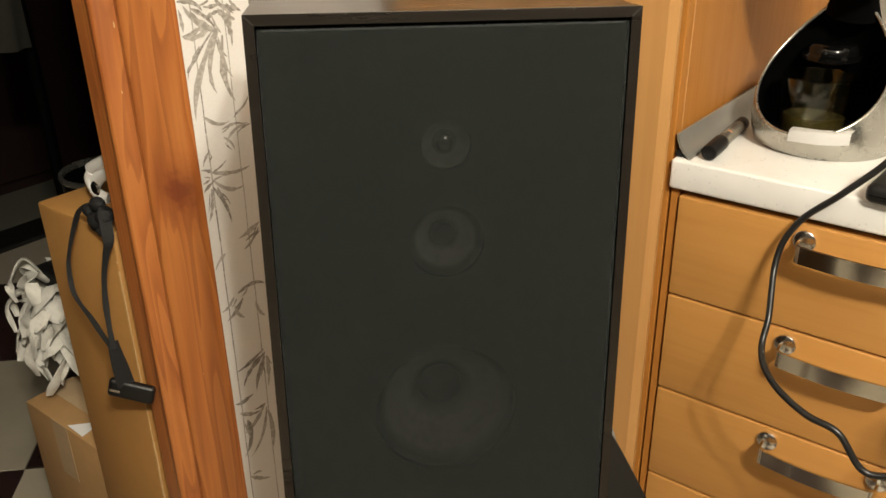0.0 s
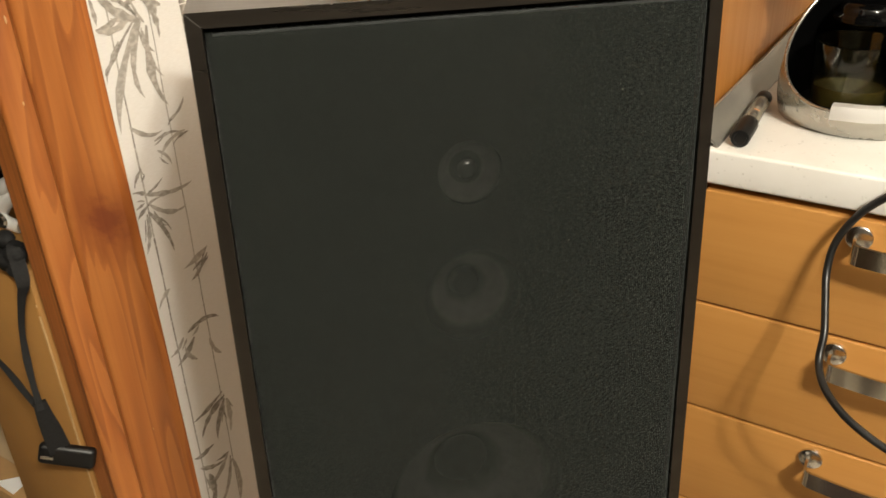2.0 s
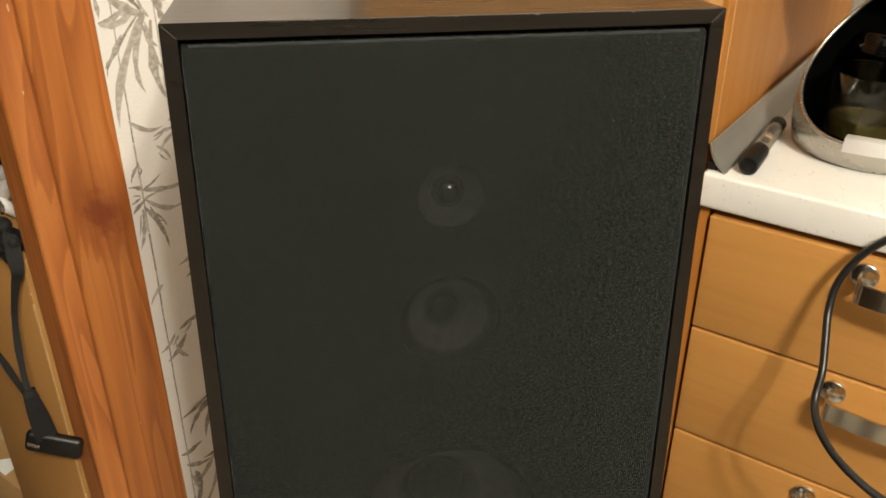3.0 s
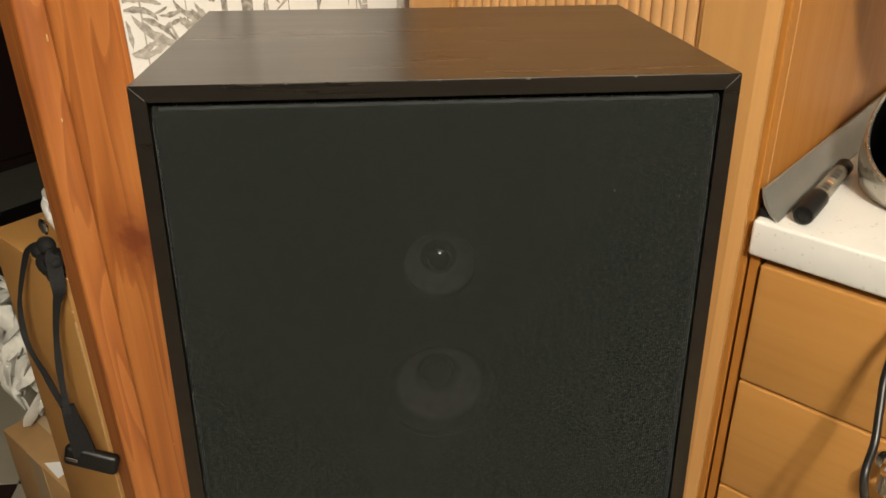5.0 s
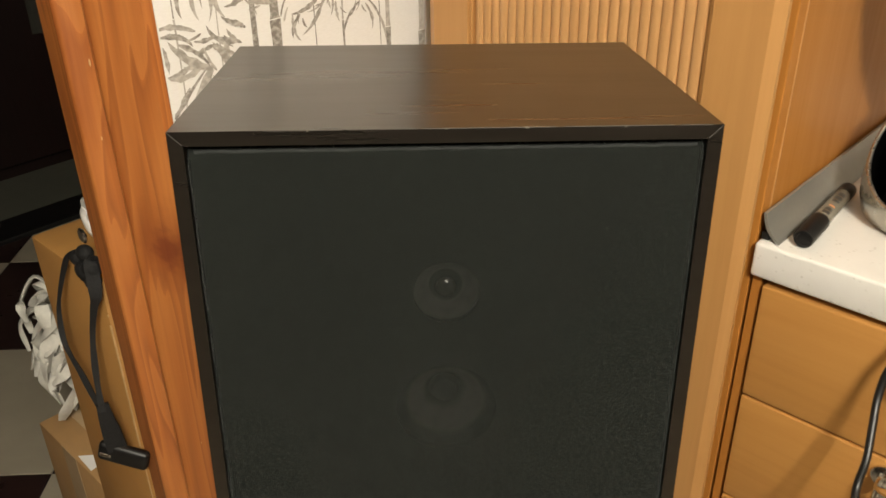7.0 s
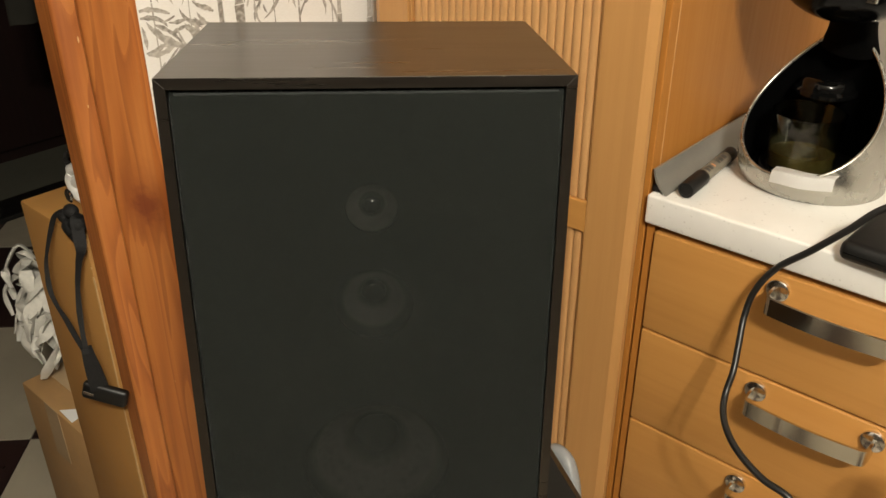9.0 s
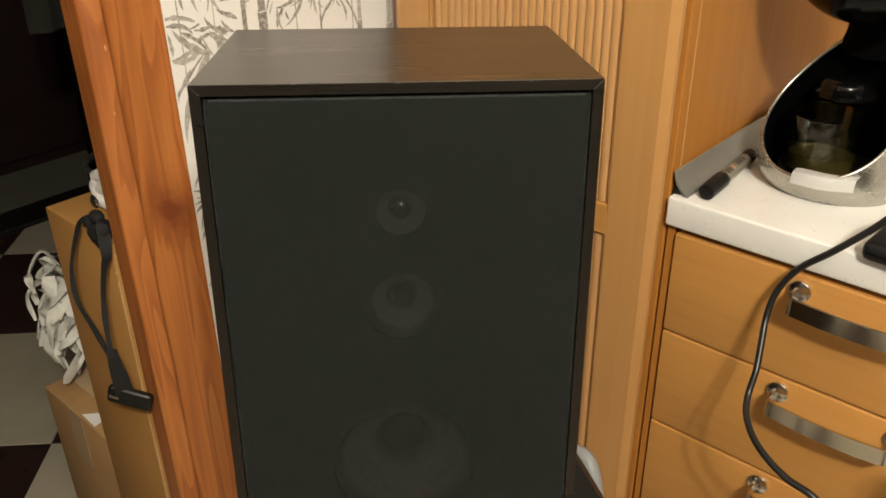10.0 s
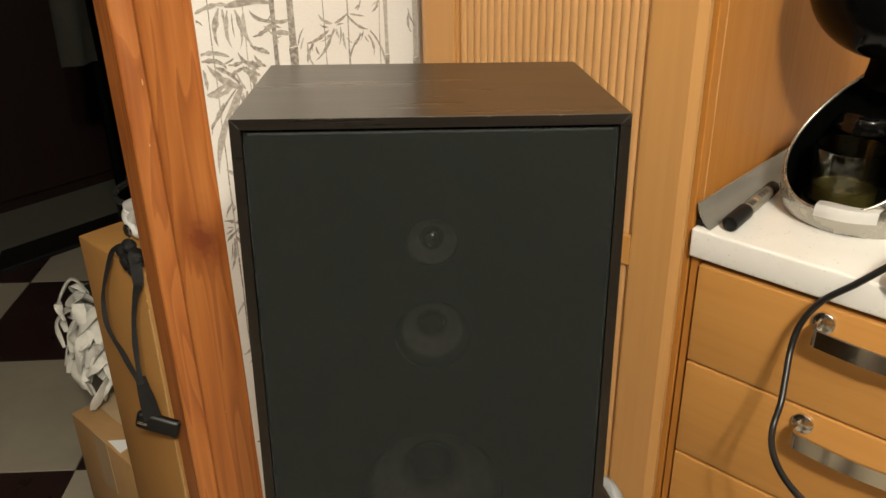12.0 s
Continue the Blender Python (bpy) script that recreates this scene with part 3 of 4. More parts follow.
def stile(x0, x1, z0, z1, left, right):
    """A framing piece with a flat chamfer on the sides that are named."""
    a, ha = (0.0105, 0.0050) if left else (0.0010, 0.0010)
    b, hb = (0.0105, 0.0050) if right else (0.0010, 0.0010)
    return prism([(x0, ST), (x0, ha), (x0 + a, 0.0), (x1 - b, 0.0), (x1, hb), (x1, ST)], "z", z0, z1)


part("stile", stile(0.002, PL, 0.13, TH - 0.004, True, False), BEECH, door)
part("stile", stile(PR, TW - 0.001, 0.13, TH - 0.004, False, True), BEECH, door)
RAIL0, RAIL1 = 0.833, 0.873
for z0, z1 in ((0.13, 0.20), (RAIL0, RAIL1), (TH - 0.075, TH - 0.004)):
    part("rail", block((PL + 0.0003, 0.0004, z0), (PR - 0.0003, ST, z1), 0.0015), BEECH_FLAT, door)
PITCH = 0.01135
count = int((PR - PL - 0.006) / PITCH)
start = PL + (PR - PL - count * PITCH) / 2
rib_mesh = {}
for z0, z1 in ((RAIL1 + 0.0008, TH - 0.076), (0.201, RAIL0 - 0.0008)):
    arc = [(PITCH * 0.49 * math.cos(math.pi * i / 8), ST - 0.0036 * math.sin(math.pi * i / 8) ** 0.8) for i in range(9)]
    rib_mesh[z0] = mesh_of("rib", prism(arc, "z", z0, z1), BEECH_RIB, 60)
    for k in range(count):
        rib = new("rib", rib_mesh[z0])
        rib.parent = door
        rib.location.x = start + (k + 0.5) * PITCH
    for x in (PL + 0.0004, PR - 0.0034):
        part("bead", block((x, 0.0030, z0), (x + 0.003, ST, z1), 0.0008), BEECH, door)

# ---- drawer unit ----
DX0, DX1 = -0.367, 0.060
unit = thing("drawer_cabinet", pose(DX0 - 0.012, FRONT_Y, 0), "beech kitchen drawer unit with steel bow handles", "cabinet", group="base cabinets")
UW = DX1 - DX0 + 0.024
part("side_panel", block((0.0, 0.0205, 0.10), (0.0165, 0.58, 0.860), 0.001), CARCASS, unit)
part("side_panel", block((UW - 0.0165, 0.0205, 0.10), (UW, 0.58, 0.860), 0.001), CARCASS, unit)
part("front_edge", block((-0.0008, 0.0060, 0.10), (0.0088, 0.0200, 0.860), 0.001), CARCASS, unit)
# solid dark block in place of the shaded hollow behind the drawer fronts
part("interior", block((0.017, 0.024, 0.10), (UW - 0.017, 0.57, 0.859)), GAP_SHADE, unit)
part("plinth", block((0.0, 0.06, 0.0), (UW, 0.078, 0.0995)), CARCASS, unit)


def bow_handle(parent, x0, x1, z):
    """Two round feet and a flat strip of steel that bows out between them."""
    bow = smooth_path([(x0 + (x1 - x0) * k / 6 + 0.006 * (1 - k / 3), -0.0320 - 0.0045 * math.sin(math.pi * k / 6), z - 0.0045) for k in range(7)], 4)
    handle = part("handle", sweep(bow, [(-0.0015, -0.010), (0.0015, -0.010), (0.0015, 0.010), (-0.0015, 0.010)]), STEEL, parent, "brushed steel bow handle", smooth=40)
    for x, s in ((x0, 1), (x1, -1)):
        path = smooth_path([(x, -0.004, z - 0.0045), (x, -0.020, z - 0.0045), (x + s * 0.0015, -0.0285, z - 0.0045), (x + s * 0.0065, -0.0320, z - 0.0045)], 5)
        part("bend", sweep(path, [(-0.0015, -0.010), (0.0015, -0.010), (0.0015, 0.010), (-0.0015, 0.010)]), STEEL, handle)
        part("foot", turned([(0.0, -0.0050), (0.0108, -0.0050), (0.0125, -0.0036), (0.0125, 0.0)], 28, "y", (x + s * 0.002, 0, z)), CHROME, handle, "round chrome foot", smooth=40)


EDGES = (0.8555, 0.721, 0.580, 0.436, 0.292, 0.105)
for top, low in zip(EDGES, EDGES[1:]):
    front = part("drawer_front", block((0.0120, 0.0, low + 0.0022), (UW - 0.0120, 0.0185, top - 0.0006), 0.0022, 3), BEECH_FLAT, unit, smooth=40)
    bow_handle(front, -0.219 - DX0 + 0.012, -0.087 - DX0 + 0.012, top - 0.0185)

single("base_cabinet", block((DX1 + 0.015, FRONT_Y, 0.0), (1.20, BACK_Y - 0.06, 0.860), 0.002), BEECH, "beech base cabinet under the worktop", "cabinet", group="base cabinets")

# ---- worktop ----
single("worktop", block((-0.3805, FRONT_Y - 0.003, 0.8632), (1.22, BACK_Y - 0.002, TOP_Z), 0.0035, 3), QUARTZ, "white speckled stone worktop with rounded edge", "worktop", smooth=40)

# aluminium coving along the side of the tall cabinet
cove_out = [(-0.3795, 0.9290), (-0.3768, 0.9290), (-0.3755, 0.9225), (-0.3725, 0.9150), (-0.3680, 0.9085), (-0.3610, 0.9030), (-0.3600, 0.9006), (-0.3625, 0.9006), (-0.3695, 0.9062), (-0.3745, 0.9130), (-0.3778, 0.9210)]
cove = thing("upstand_profile", None, "loose grey aluminium upstand profile along the worktop's end", "trim strip")
part("cover", prism(cove_out, "y", FRONT_Y + 0.004, BACK_Y - 0.01), ALU, cove, smooth=40)
part("base_rail", block((-0.3795, FRONT_Y + 0.006, TOP_Z + 0.0006), (-0.3710, BACK_Y - 0.012, TOP_Z + 0.0085), 0.0015), MATT_BLACK, cove, "dark plastic base rail")

# ---- marker pen ----
pen_from, pen_to = Vector((-0.3425, 1.0435, TOP_Z + 0.0098)), Vector((-0.3530, 1.1850, TOP_Z + 0.0088))
pen = thing("marker_pen", Matrix.Translation(pen_from) @ (pen_to - pen_from).to_track_quat("Y", "Z").to_matrix().to_4x4(), "black-capped marker pen with a printed grey barrel", "pen")
part("cap", turned([(0.0, 0.0015), (0.0058, 0.0015), (0.0062, 0.0), (0.0086, 0.0), (0.0094, 0.0015), (0.0098, 0.046), (0.0088, 0.047)], 28, "y"), MATT_BLACK, pen, "black plastic cap", smooth=40)
part("clip", block((-0.0110, 0.004, -0.0022), (-0.0090, 0.040, 0.0022), 0.0008), MATT_BLACK, pen)
part("barrel", turned([(0.0, 0.0465), (0.0080, 0.0465), (0.0084, 0.050), (0.0084, 0.1180), (0.0078, 0.1190)], 28, "y"), PEN_BODY, pen, smooth=40)
part("plug", turned([(0.0082, 0.1185), (0.0086, 0.1195), (0.0086, 0.1380), (0.0070, 0.1415), (0.0, 0.1418)], 28, "y"), MATT_BLACK, pen, smooth=40)


def barrel_patch(y0, y1, a0, a1, material, name):
    bm = bmesh.new()
    rows = [[bm.verts.new((0.0086 * math.sin(radians(a)), y, 0.0086 * math.cos(radians(a)))) for a in np.linspace(a0, a1, 6)] for y in (y0, y1)]
    for i in range(5):
        bm.faces.new((rows[0][i], rows[0][i + 1], rows[1][i + 1], rows[1][i]))
    part(name, bm, material, pen)


for k, (y0, y1) in enumerate(((0.052, 0.058), (0.060, 0.066), (0.083, 0.088), (0.090, 0.098), (0.1, 0.108))):
    barrel_patch(y0, y1, -10, 42, PEN_INK, "print_bar")
barrel_patch(0.070, 0.0735, 0, 40, PEN_BAND, "colour_band")

# ---- loudspeaker ----
FTL = Vector((-0.496, 0.507, 1.1355))
U = Vector((0.69848, 0.71543, -0.01695)).normalized()
N = Vector((-0.71416, 0.69533, -0.0806))
N = (N - U * N.dot(U)).normalized()
Z = U.cross(N).normalized()
SW, SD, SH, LIP = 0.2950, 0.2270, 0.490, 0.0080
base = FTL - Z * SH
speaker_m = Matrix(((U.x, N.x, Z.x, base.x), (U.y, N.y, Z.y, base.y), (U.z, N.z, Z.z, base.z), (0, 0, 0, 1)))
speaker = thing("loudspeaker", speaker_m, "black ash three-way loudspeaker with a dark cloth grille", "loudspeaker")


def board(a, b, c, d, y0, y1):
    """A cabinet board whose ends are mitred in the front plane."""
    return prism([a, b, c, d], "y", y0, y1)


g = 0.00025
part("top_panel", board((g, SH), (SW - g, SH), (SW - LIP - g, SH - LIP), (LIP + g, SH - LIP), 0, SD), VENEER, speaker)
part("bottom_panel", board((g, 0), (SW - g, 0), (SW - LIP - g, LIP), (LIP + g, LIP), 0, SD), VENEER, speaker)
part("side_panel", board((0, g), (LIP, LIP + g), (LIP, SH - LIP - g), (0, SH - g), 0, SD), VENEER, speaker)
part("side_panel", board((SW, g), (SW - LIP, LIP + g), (SW - LIP, SH - LIP - g), (SW, SH - g), 0, SD), VENEER, speaker)
part("back_panel", block((LIP + 0.0005, SD - 0.014, LIP + 0.0005), (SW - LIP - 0.0005, SD - 0.002, SH - LIP - 0.0005)), BAFFLE, speaker)
for x0, x1, z0, z1 in ((0.0004, LIP - 0.0006, SH - 0.0004, SH - LIP + 0.0006), (SW - 0.0004, SW - LIP + 0.0006, SH - 0.0004, SH - LIP + 0.0006)):
    dx, dz = x1 - x0, z1 - z0
    n = Vector((-dz, dx)).normalized() * 0.00022
    part("mitre_line", prism([(x0 + n.x, z0 + n.y), (x1 + n.x, z1 + n.y), (x1 - n.x, z1 - n.y), (x0 - n.x, z0 - n.y)], "y", -0.00015, 0.002), WORN, speaker)
# chipped arris along the top front edge
for x0, x1 in ((0.050, 0.092), (0.094, 0.131), (0.134, 0.205), (0.209, 0.268), (0.271, 0.289)):
    part("worn_arris", block((x0, -0.00012, SH - 0.00035), (x1, 0.0004, SH + 0.00012)), WORN, speaker)
for x in (0.1455, 0.1880, 0.1893, 0.2410, 0.0730):
    w = random.uniform(0.0007, 0.0016)
    part("chip", block((x, -0.00025, SH - random.uniform(0.0005, 0.0010)), (x + w, 0.0006, SH + 0.00018)), RAW_EDGE, speaker)
baffle_y = 0.0105
HOLES = ((0.1468, SH - 0.1030, 0.0215), (0.1466, SH - 0.1840, 0.0340), (0.1455, SH - 0.3420, 0.0680))


def pierced(holes, y):
    """The baffle board, with round openings for the drivers."""
    bm = bmesh.new()
    x0, x1, z0, z1 = LIP, SW - LIP, LIP, SH - LIP
    cuts = [z0, SH - 0.240, SH - 0.150, z1]
    bands = [(cuts[0], cuts[1], holes[2]), (cuts[1], cuts[2], holes[1]), (cuts[2], cuts[3], holes[0])]
    for za, zb, (cx, cz, r) in bands:
        inner, outer = [], []
        turns = [2 * math.pi * i / 48 for i in range(48)] + [math.atan2(dz, dx) % (2 * math.pi) for dx in (x0 - cx, x1 - cx) for dz in (za - cz, zb - cz)]
        turns = sorted(turns)
        for a in turns:
            c, s = math.cos(a), math.sin(a)
            inner.append(bm.verts.new((cx + r * 0.92 * c, y, cz + r * 0.92 * s)))
            k = min((x1 - cx) / c if c > 1e-9 else 9, (cx - x0) / -c if c < -1e-9 else 9, (zb - cz) / s if s > 1e-9 else 9, (cz - za) / -s if s < -1e-9 else 9)
            outer.append(bm.verts.new((cx + k * c, y, cz + k * s)))
        for i in range(len(turns)):
            j = (i + 1) % len(turns)
            bm.faces.new((inner[i], inner[j], outer[j], outer[i]))
    return bm


part("baffle", pierced(HOLES, baffle_y), BAFFLE, speaker)


def driver(name, cx, cz, rings, label):
    """A driver: rings of (material, profile of radius and depth), turned about its axis."""
    first = None
    for k, (piece, material, prof) in enumerate(rings):
        bm = turned(prof, 40, "y", (cx, 0, cz), caps=False)
        first_here = part(name if first is None else piece, bm, material, speaker if first is None else first, label if first is None else "", smooth=50)
        first = first or first_here


by = baffle_y


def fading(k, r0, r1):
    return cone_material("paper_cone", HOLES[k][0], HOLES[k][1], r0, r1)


def rim_wall(k, deep):
    """The edge of an opening in the board, down to the driver."""
    r = HOLES[k][2] * 0.92
    return ("opening", BAFFLE, [(r, by), (r, by + deep)])


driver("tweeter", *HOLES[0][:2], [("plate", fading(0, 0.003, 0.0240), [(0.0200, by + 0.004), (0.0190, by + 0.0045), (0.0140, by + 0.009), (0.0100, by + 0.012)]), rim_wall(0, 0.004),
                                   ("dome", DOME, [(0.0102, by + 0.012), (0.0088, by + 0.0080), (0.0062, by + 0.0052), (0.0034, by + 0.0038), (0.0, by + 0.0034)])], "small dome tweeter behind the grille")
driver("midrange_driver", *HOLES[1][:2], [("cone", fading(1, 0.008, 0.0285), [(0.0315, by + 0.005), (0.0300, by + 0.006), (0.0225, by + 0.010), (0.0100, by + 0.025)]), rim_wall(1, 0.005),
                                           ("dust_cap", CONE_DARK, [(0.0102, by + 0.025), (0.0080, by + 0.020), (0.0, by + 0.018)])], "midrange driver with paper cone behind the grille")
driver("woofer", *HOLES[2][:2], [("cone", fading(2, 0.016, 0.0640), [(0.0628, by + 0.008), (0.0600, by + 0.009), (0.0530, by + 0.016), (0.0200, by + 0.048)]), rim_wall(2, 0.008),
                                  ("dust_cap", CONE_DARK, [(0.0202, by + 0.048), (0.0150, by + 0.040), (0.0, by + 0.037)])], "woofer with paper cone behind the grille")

# grille: a stretched cloth with a rolled edge, a little uneven
bm = bmesh.new()
gx0, gx1, gz0, gz1 = LIP + 0.0007, SW - LIP - 0.0006, LIP + 0.002, SH - LIP - 0.0020
edge_steps = [0.0, 0.0005, 0.0011, 0.0018, 0.0026, 0.0035, 0.0046, 0.0060]
across = edge_steps + list(np.linspace(0.009, gx1 - gx0 - 0.009, 90)) + [gx1 - gx0 - e for e in edge_steps[::-1]]
upward = edge_steps + list(np.linspace(0.009, gz1 - gz0 - 0.009, 140)) + [gz1 - gz0 - e for e in edge_steps[::-1]]
nx, nz = len(across) - 1, len(upward) - 1
grid = []
for j in range(nz + 1):
    row = []
    for i in range(nx + 1):
        x, z = gx0 + across[i], gz0 + upward[j]
        e = min(x - gx0, gx1 - x, gz1 - z, z - gz0)
        d = 0.0012 + 0.0011 * max(0.0, 1 - e / 0.0030) ** 2 + 0.0048 * max(0.0, 1 - (gz1 - z) / 0.0046) ** 2 + 0.0003 * noise.noise(Vector((x * 22, 0, z * 22)))
        wob = 0.0006 * noise.noise(Vector((x * 60, 3.0, z * 60))) if e < 1e-6 else 0.0
        row.append(bm.verts.new((x + wob * (i in (0, nx)), d, z + wob * (j in (0, nz)))))
    grid.append(row)
for j in range(nz):
    for i in range(nx):
        bm.faces.new((grid[j][i], grid[j][i + 1], grid[j + 1][i + 1], grid[j + 1][i]))
part("grille", bm, CLOTH, speaker, "black woven cloth grille", smooth=70)
z = gz0
while z < gz1 - 0.02:
    step = random.uniform(0.008, 0.04)
    if random.random() < 0.6:
        part("frayed_edge", block((gx0 + 0.0003, 0.0016, z), (gx0 + 0.0007, 0.0024, min(z + step, gz1 - 0.006))), FRAY, speaker)
    z += step
# painted highlight: a paler cord where the rolled top edge faces the lamp
strip = [Vector((gx0 + 0.004 + (gx1 - gx0 - 0.008) * i / 60, 0.0030 + random.uniform(-0.0001, 0.0002), gz1 - 0.0021 + random.uniform(-0.0002, 0.0002))) for i in range(61)]
part("dusty_edge", sweep(strip, round_outline(0.0011, 6), Vector((0, 0, 1))), ROLL_LIGHT, speaker, smooth=80)
for x, z in ((0.0985, SH - 0.185), (0.205, SH - 0.150), (0.062, SH - 0.300), (0.236, SH - 0.060)):
    r = random.uniform(0.0003, 0.0005)
    part("lint", block((x, 0.0004, z), (x + r, 0.0012, z + r * random.uniform(0.8, 2.0))), SCARF, speaker)

# ---- chair under the loudspeaker ----
chair_m = Matrix.Translation(-Z * 0.001) @ speaker_m
chair = thing("chair", chair_m, "black chair with grey tube frame, carrying the loudspeaker", "chair")
part("seat", block((0.006, 0.004, -0.045), (SW + 0.03, SD + 0.01, 0.0), 0.014, 4), SEAT_BLACK, chair, smooth=40)
for x in (0.03, SW - 0.01):
    for y in (0.03, SD - 0.02):
        foot = speaker_m.inverted() @ Vector(((speaker_m @ Vector((x, y, -0.03))).x, (speaker_m @ Vector((x, y, -0.03))).y, 0.012))
        part("leg", sweep([Vector((x, y, -0.03)), (Vector((x, y, -0.03)) + foot) / 2, foot], round_outline(0.011), Vector((1, 0, 0))), GREY_TUBE, chair, "grey tube leg", smooth=60)
inv = speaker_m.inverted()


def wing_at(s, z, push=0.0):
    return inv @ Vector((-0.330 + 0.70 * s - 0.70 * push, 0.812 + 0.715 * s + 0.70 * push, z))


edge = smooth_path([(-0.10, 0, 0.735), (-0.050, 0, 0.730), (-0.028, 0, 0.712), (0.0, 0, 0.660), (0.030, 0, 0.602), (0.062, 0, 0.535), (0.085, 0, 0.480)], 5)
bm = bmesh.new()
front_v = [bm.verts.new(wing_at(p.x, p.z)) for p in edge] + [bm.verts.new(wing_at(-0.10, 0.48))]
back_v = [bm.verts.new(wing_at(p.x, p.z, 0.022)) for p in edge] + [bm.verts.new(wing_at(-0.10, 0.48, 0.022))]
bm.faces.new(front_v)
bm.faces.new(back_v[::-1])
for i in range(len(front_v)):
    j = (i + 1) % len(front_v)
    bm.faces.new((front_v[i], back_v[i], back_v[j], front_v[j]))
part("side_wing", bm, SEAT_BLACK, chair, smooth=50)
tube = smooth_path([inv @ Vector(p) for p in ((-0.430, 0.918, 0.535), (-0.405, 0.910, 0.582), (-0.382, 0.904, 0.586), (-0.367, 0.898, 0.564), (-0.359, 0.895, 0.528), (-0.350, 0.893, 0.470), (-0.348, 0.893, 0.300))], 6)
part("arm_tube", sweep(tube, round_outline(0.0098, 14), Vector((0, 1, 0))), GREY_TUBE, chair, "grey bent tube", smooth=60)

# ---- coffee machine ----
CM = Vector((-0.258, 1.197, TOP_Z))
coffee = thing("coffee_machine", Matrix.Translation(CM) @ Matrix.Rotation(-0.11, 4, "Z"), "black and silver capsule coffee machine with a round open body", "coffee machine")
STEPS = 56


def rim_point(a):
    """The rim climbs from the low front to the neck, where it closes in."""
    back = (1 + math.sin(a)) / 2
    r = 0.080 * (1 - 0.50 * back ** 2)
    return Vector((r * math.cos(a), r * math.sin(a) - 0.019, 0.0313 + 0.140 * back ** 1.13))


def shell_point(a, t, inset=0.0):
    foot = Vector((0.0806 * math.cos(a), 0.0806 * math.sin(a), 0.0005))
    p = foot.lerp(rim_point(a), t)
    side = Vector((math.cos(a), math.sin(a), 0))
    return p + side * (0.004 * math.sin(math.pi * t) - inset)


def tub(name, inset, t0, t1, material):
    """A closed bottom and a wall that runs up to the rim."""
    bm = bmesh.new()
    rings = [[bm.verts.new(shell_point(2 * math.pi * i / STEPS, t0 + (t1 - t0) * k / 8, inset)) for i in range(STEPS)] for k in range(9)]
    for a, b in zip(rings, rings[1:]):
        for i in range(STEPS):
            bm.faces.new((a[i], a[(i + 1) % STEPS], b[(i + 1) % STEPS], b[i]))
    low = [bm.verts.new((v.co.x * 0.97, v.co.y * 0.97, 0.004 if inset else 0.0005)) for v in rings[0]]
    for i in range(STEPS):
        bm.faces.new((low[i], low[(i + 1) % STEPS], rings[0][(i + 1) % STEPS], rings[0][i]))
    bm.faces.new(low[::-1])
    return part(name, bm, material, coffee, smooth=50)


part("outlet_block", turned([(0.0, 0.090), (0.018, 0.090), (0.020, 0.094), (0.031, 0.096), (0.0340, 0.099), (0.0340, 0.103), (0.030, 0.106), (0.029, 0.112), (0.026, 0.116), (0.020, 0.118), (0.0, 0.119)], 40, "z", (-0.010, 0.012, 0.0)), OUTLET, coffee, "gloss black outlet block", smooth=40)
tub("base_shell", 0.0, 0.0, 1.0, SILVER)
tub("inner_bowl", 0.0030, 0.12, 0.995, INSIDE_BLACK)
rim = [rim_point(a) + Vector((-0.0012 * math.cos(a), -0.0012 * math.sin(a), 0)) for a in np.linspace(0, 2 * math.pi, 97)]
part("rim", sweep(rim, round_outline(0.0021, 8)), SILVER, coffee, "thin silver rim", smooth=60)
part("drip_tray", turned([(0.0, 0.010), (0.060, 0.010), (0.062, 0.012), (0.060, 0.014), (0.0, 0.0142)], 36), MATT_BLACK, coffee, smooth=40)
column = smooth_path([(0.0, 0.026, 0.150), (0.002, 0.018, 0.172), (0.004, 0.006, 0.198), (0.006, -0.014, 0.250)], 6)
part("column", sweep(column, round_outline(0.033, 24, 0.62), Vector((0, 1, 0)), scales=[1.0 - 0.22 * math.sin(math.pi * i / (len(column) - 1)) for i in range(len(column))]), INSIDE_BLACK, coffee, smooth=60)
head_bm = bmesh.new()
bmesh.ops.create_uvsphere(head_bm, u_segments=40, v_segments=24, radius=1.0, matrix=Matrix.Translation((0.010, -0.032, 0.268)) @ Matrix.Rotation(radians(-12), 4, "X") @ Matrix.Diagonal((0.090, 0.074, 0.078, 1)))
part("head", head_bm, GLOSS_BLACK, coffee, "gloss black rounded head", smooth=60)
part("trim_strip", block((0.024, -0.0855, 0.224), (0.060, -0.0790, 0.231), 0.002), CHROME, coffee, "grey trim strip on the head")

cup = single("glass_cup", turned([(0.0, 0.0), (0.0350, 0.0), (0.0375, 0.004), (0.0400, 0.068), (0.0404, 0.070), (0.0382, 0.070), (0.0376, 0.066), (0.0352, 0.008), (0.0, 0.006)], 40), GLASS,
             "clear glass coffee cup on the drip tray", "cup", smooth=40, m=Matrix.Translation(CM + Vector((-0.010, -0.022, 0.0145))))

single("coffee_rest", turned([(0.0, 0.0), (0.0344, 0.0), (0.0352, 0.018), (0.0, 0.0183)], 36), COFFEE, "olive-brown drink in the glass cup", "drink", smooth=40, m=Matrix.Translation(CM + Vector((-0.010, -0.022, 0.0215))))
fold = bmesh.new()
rows = []
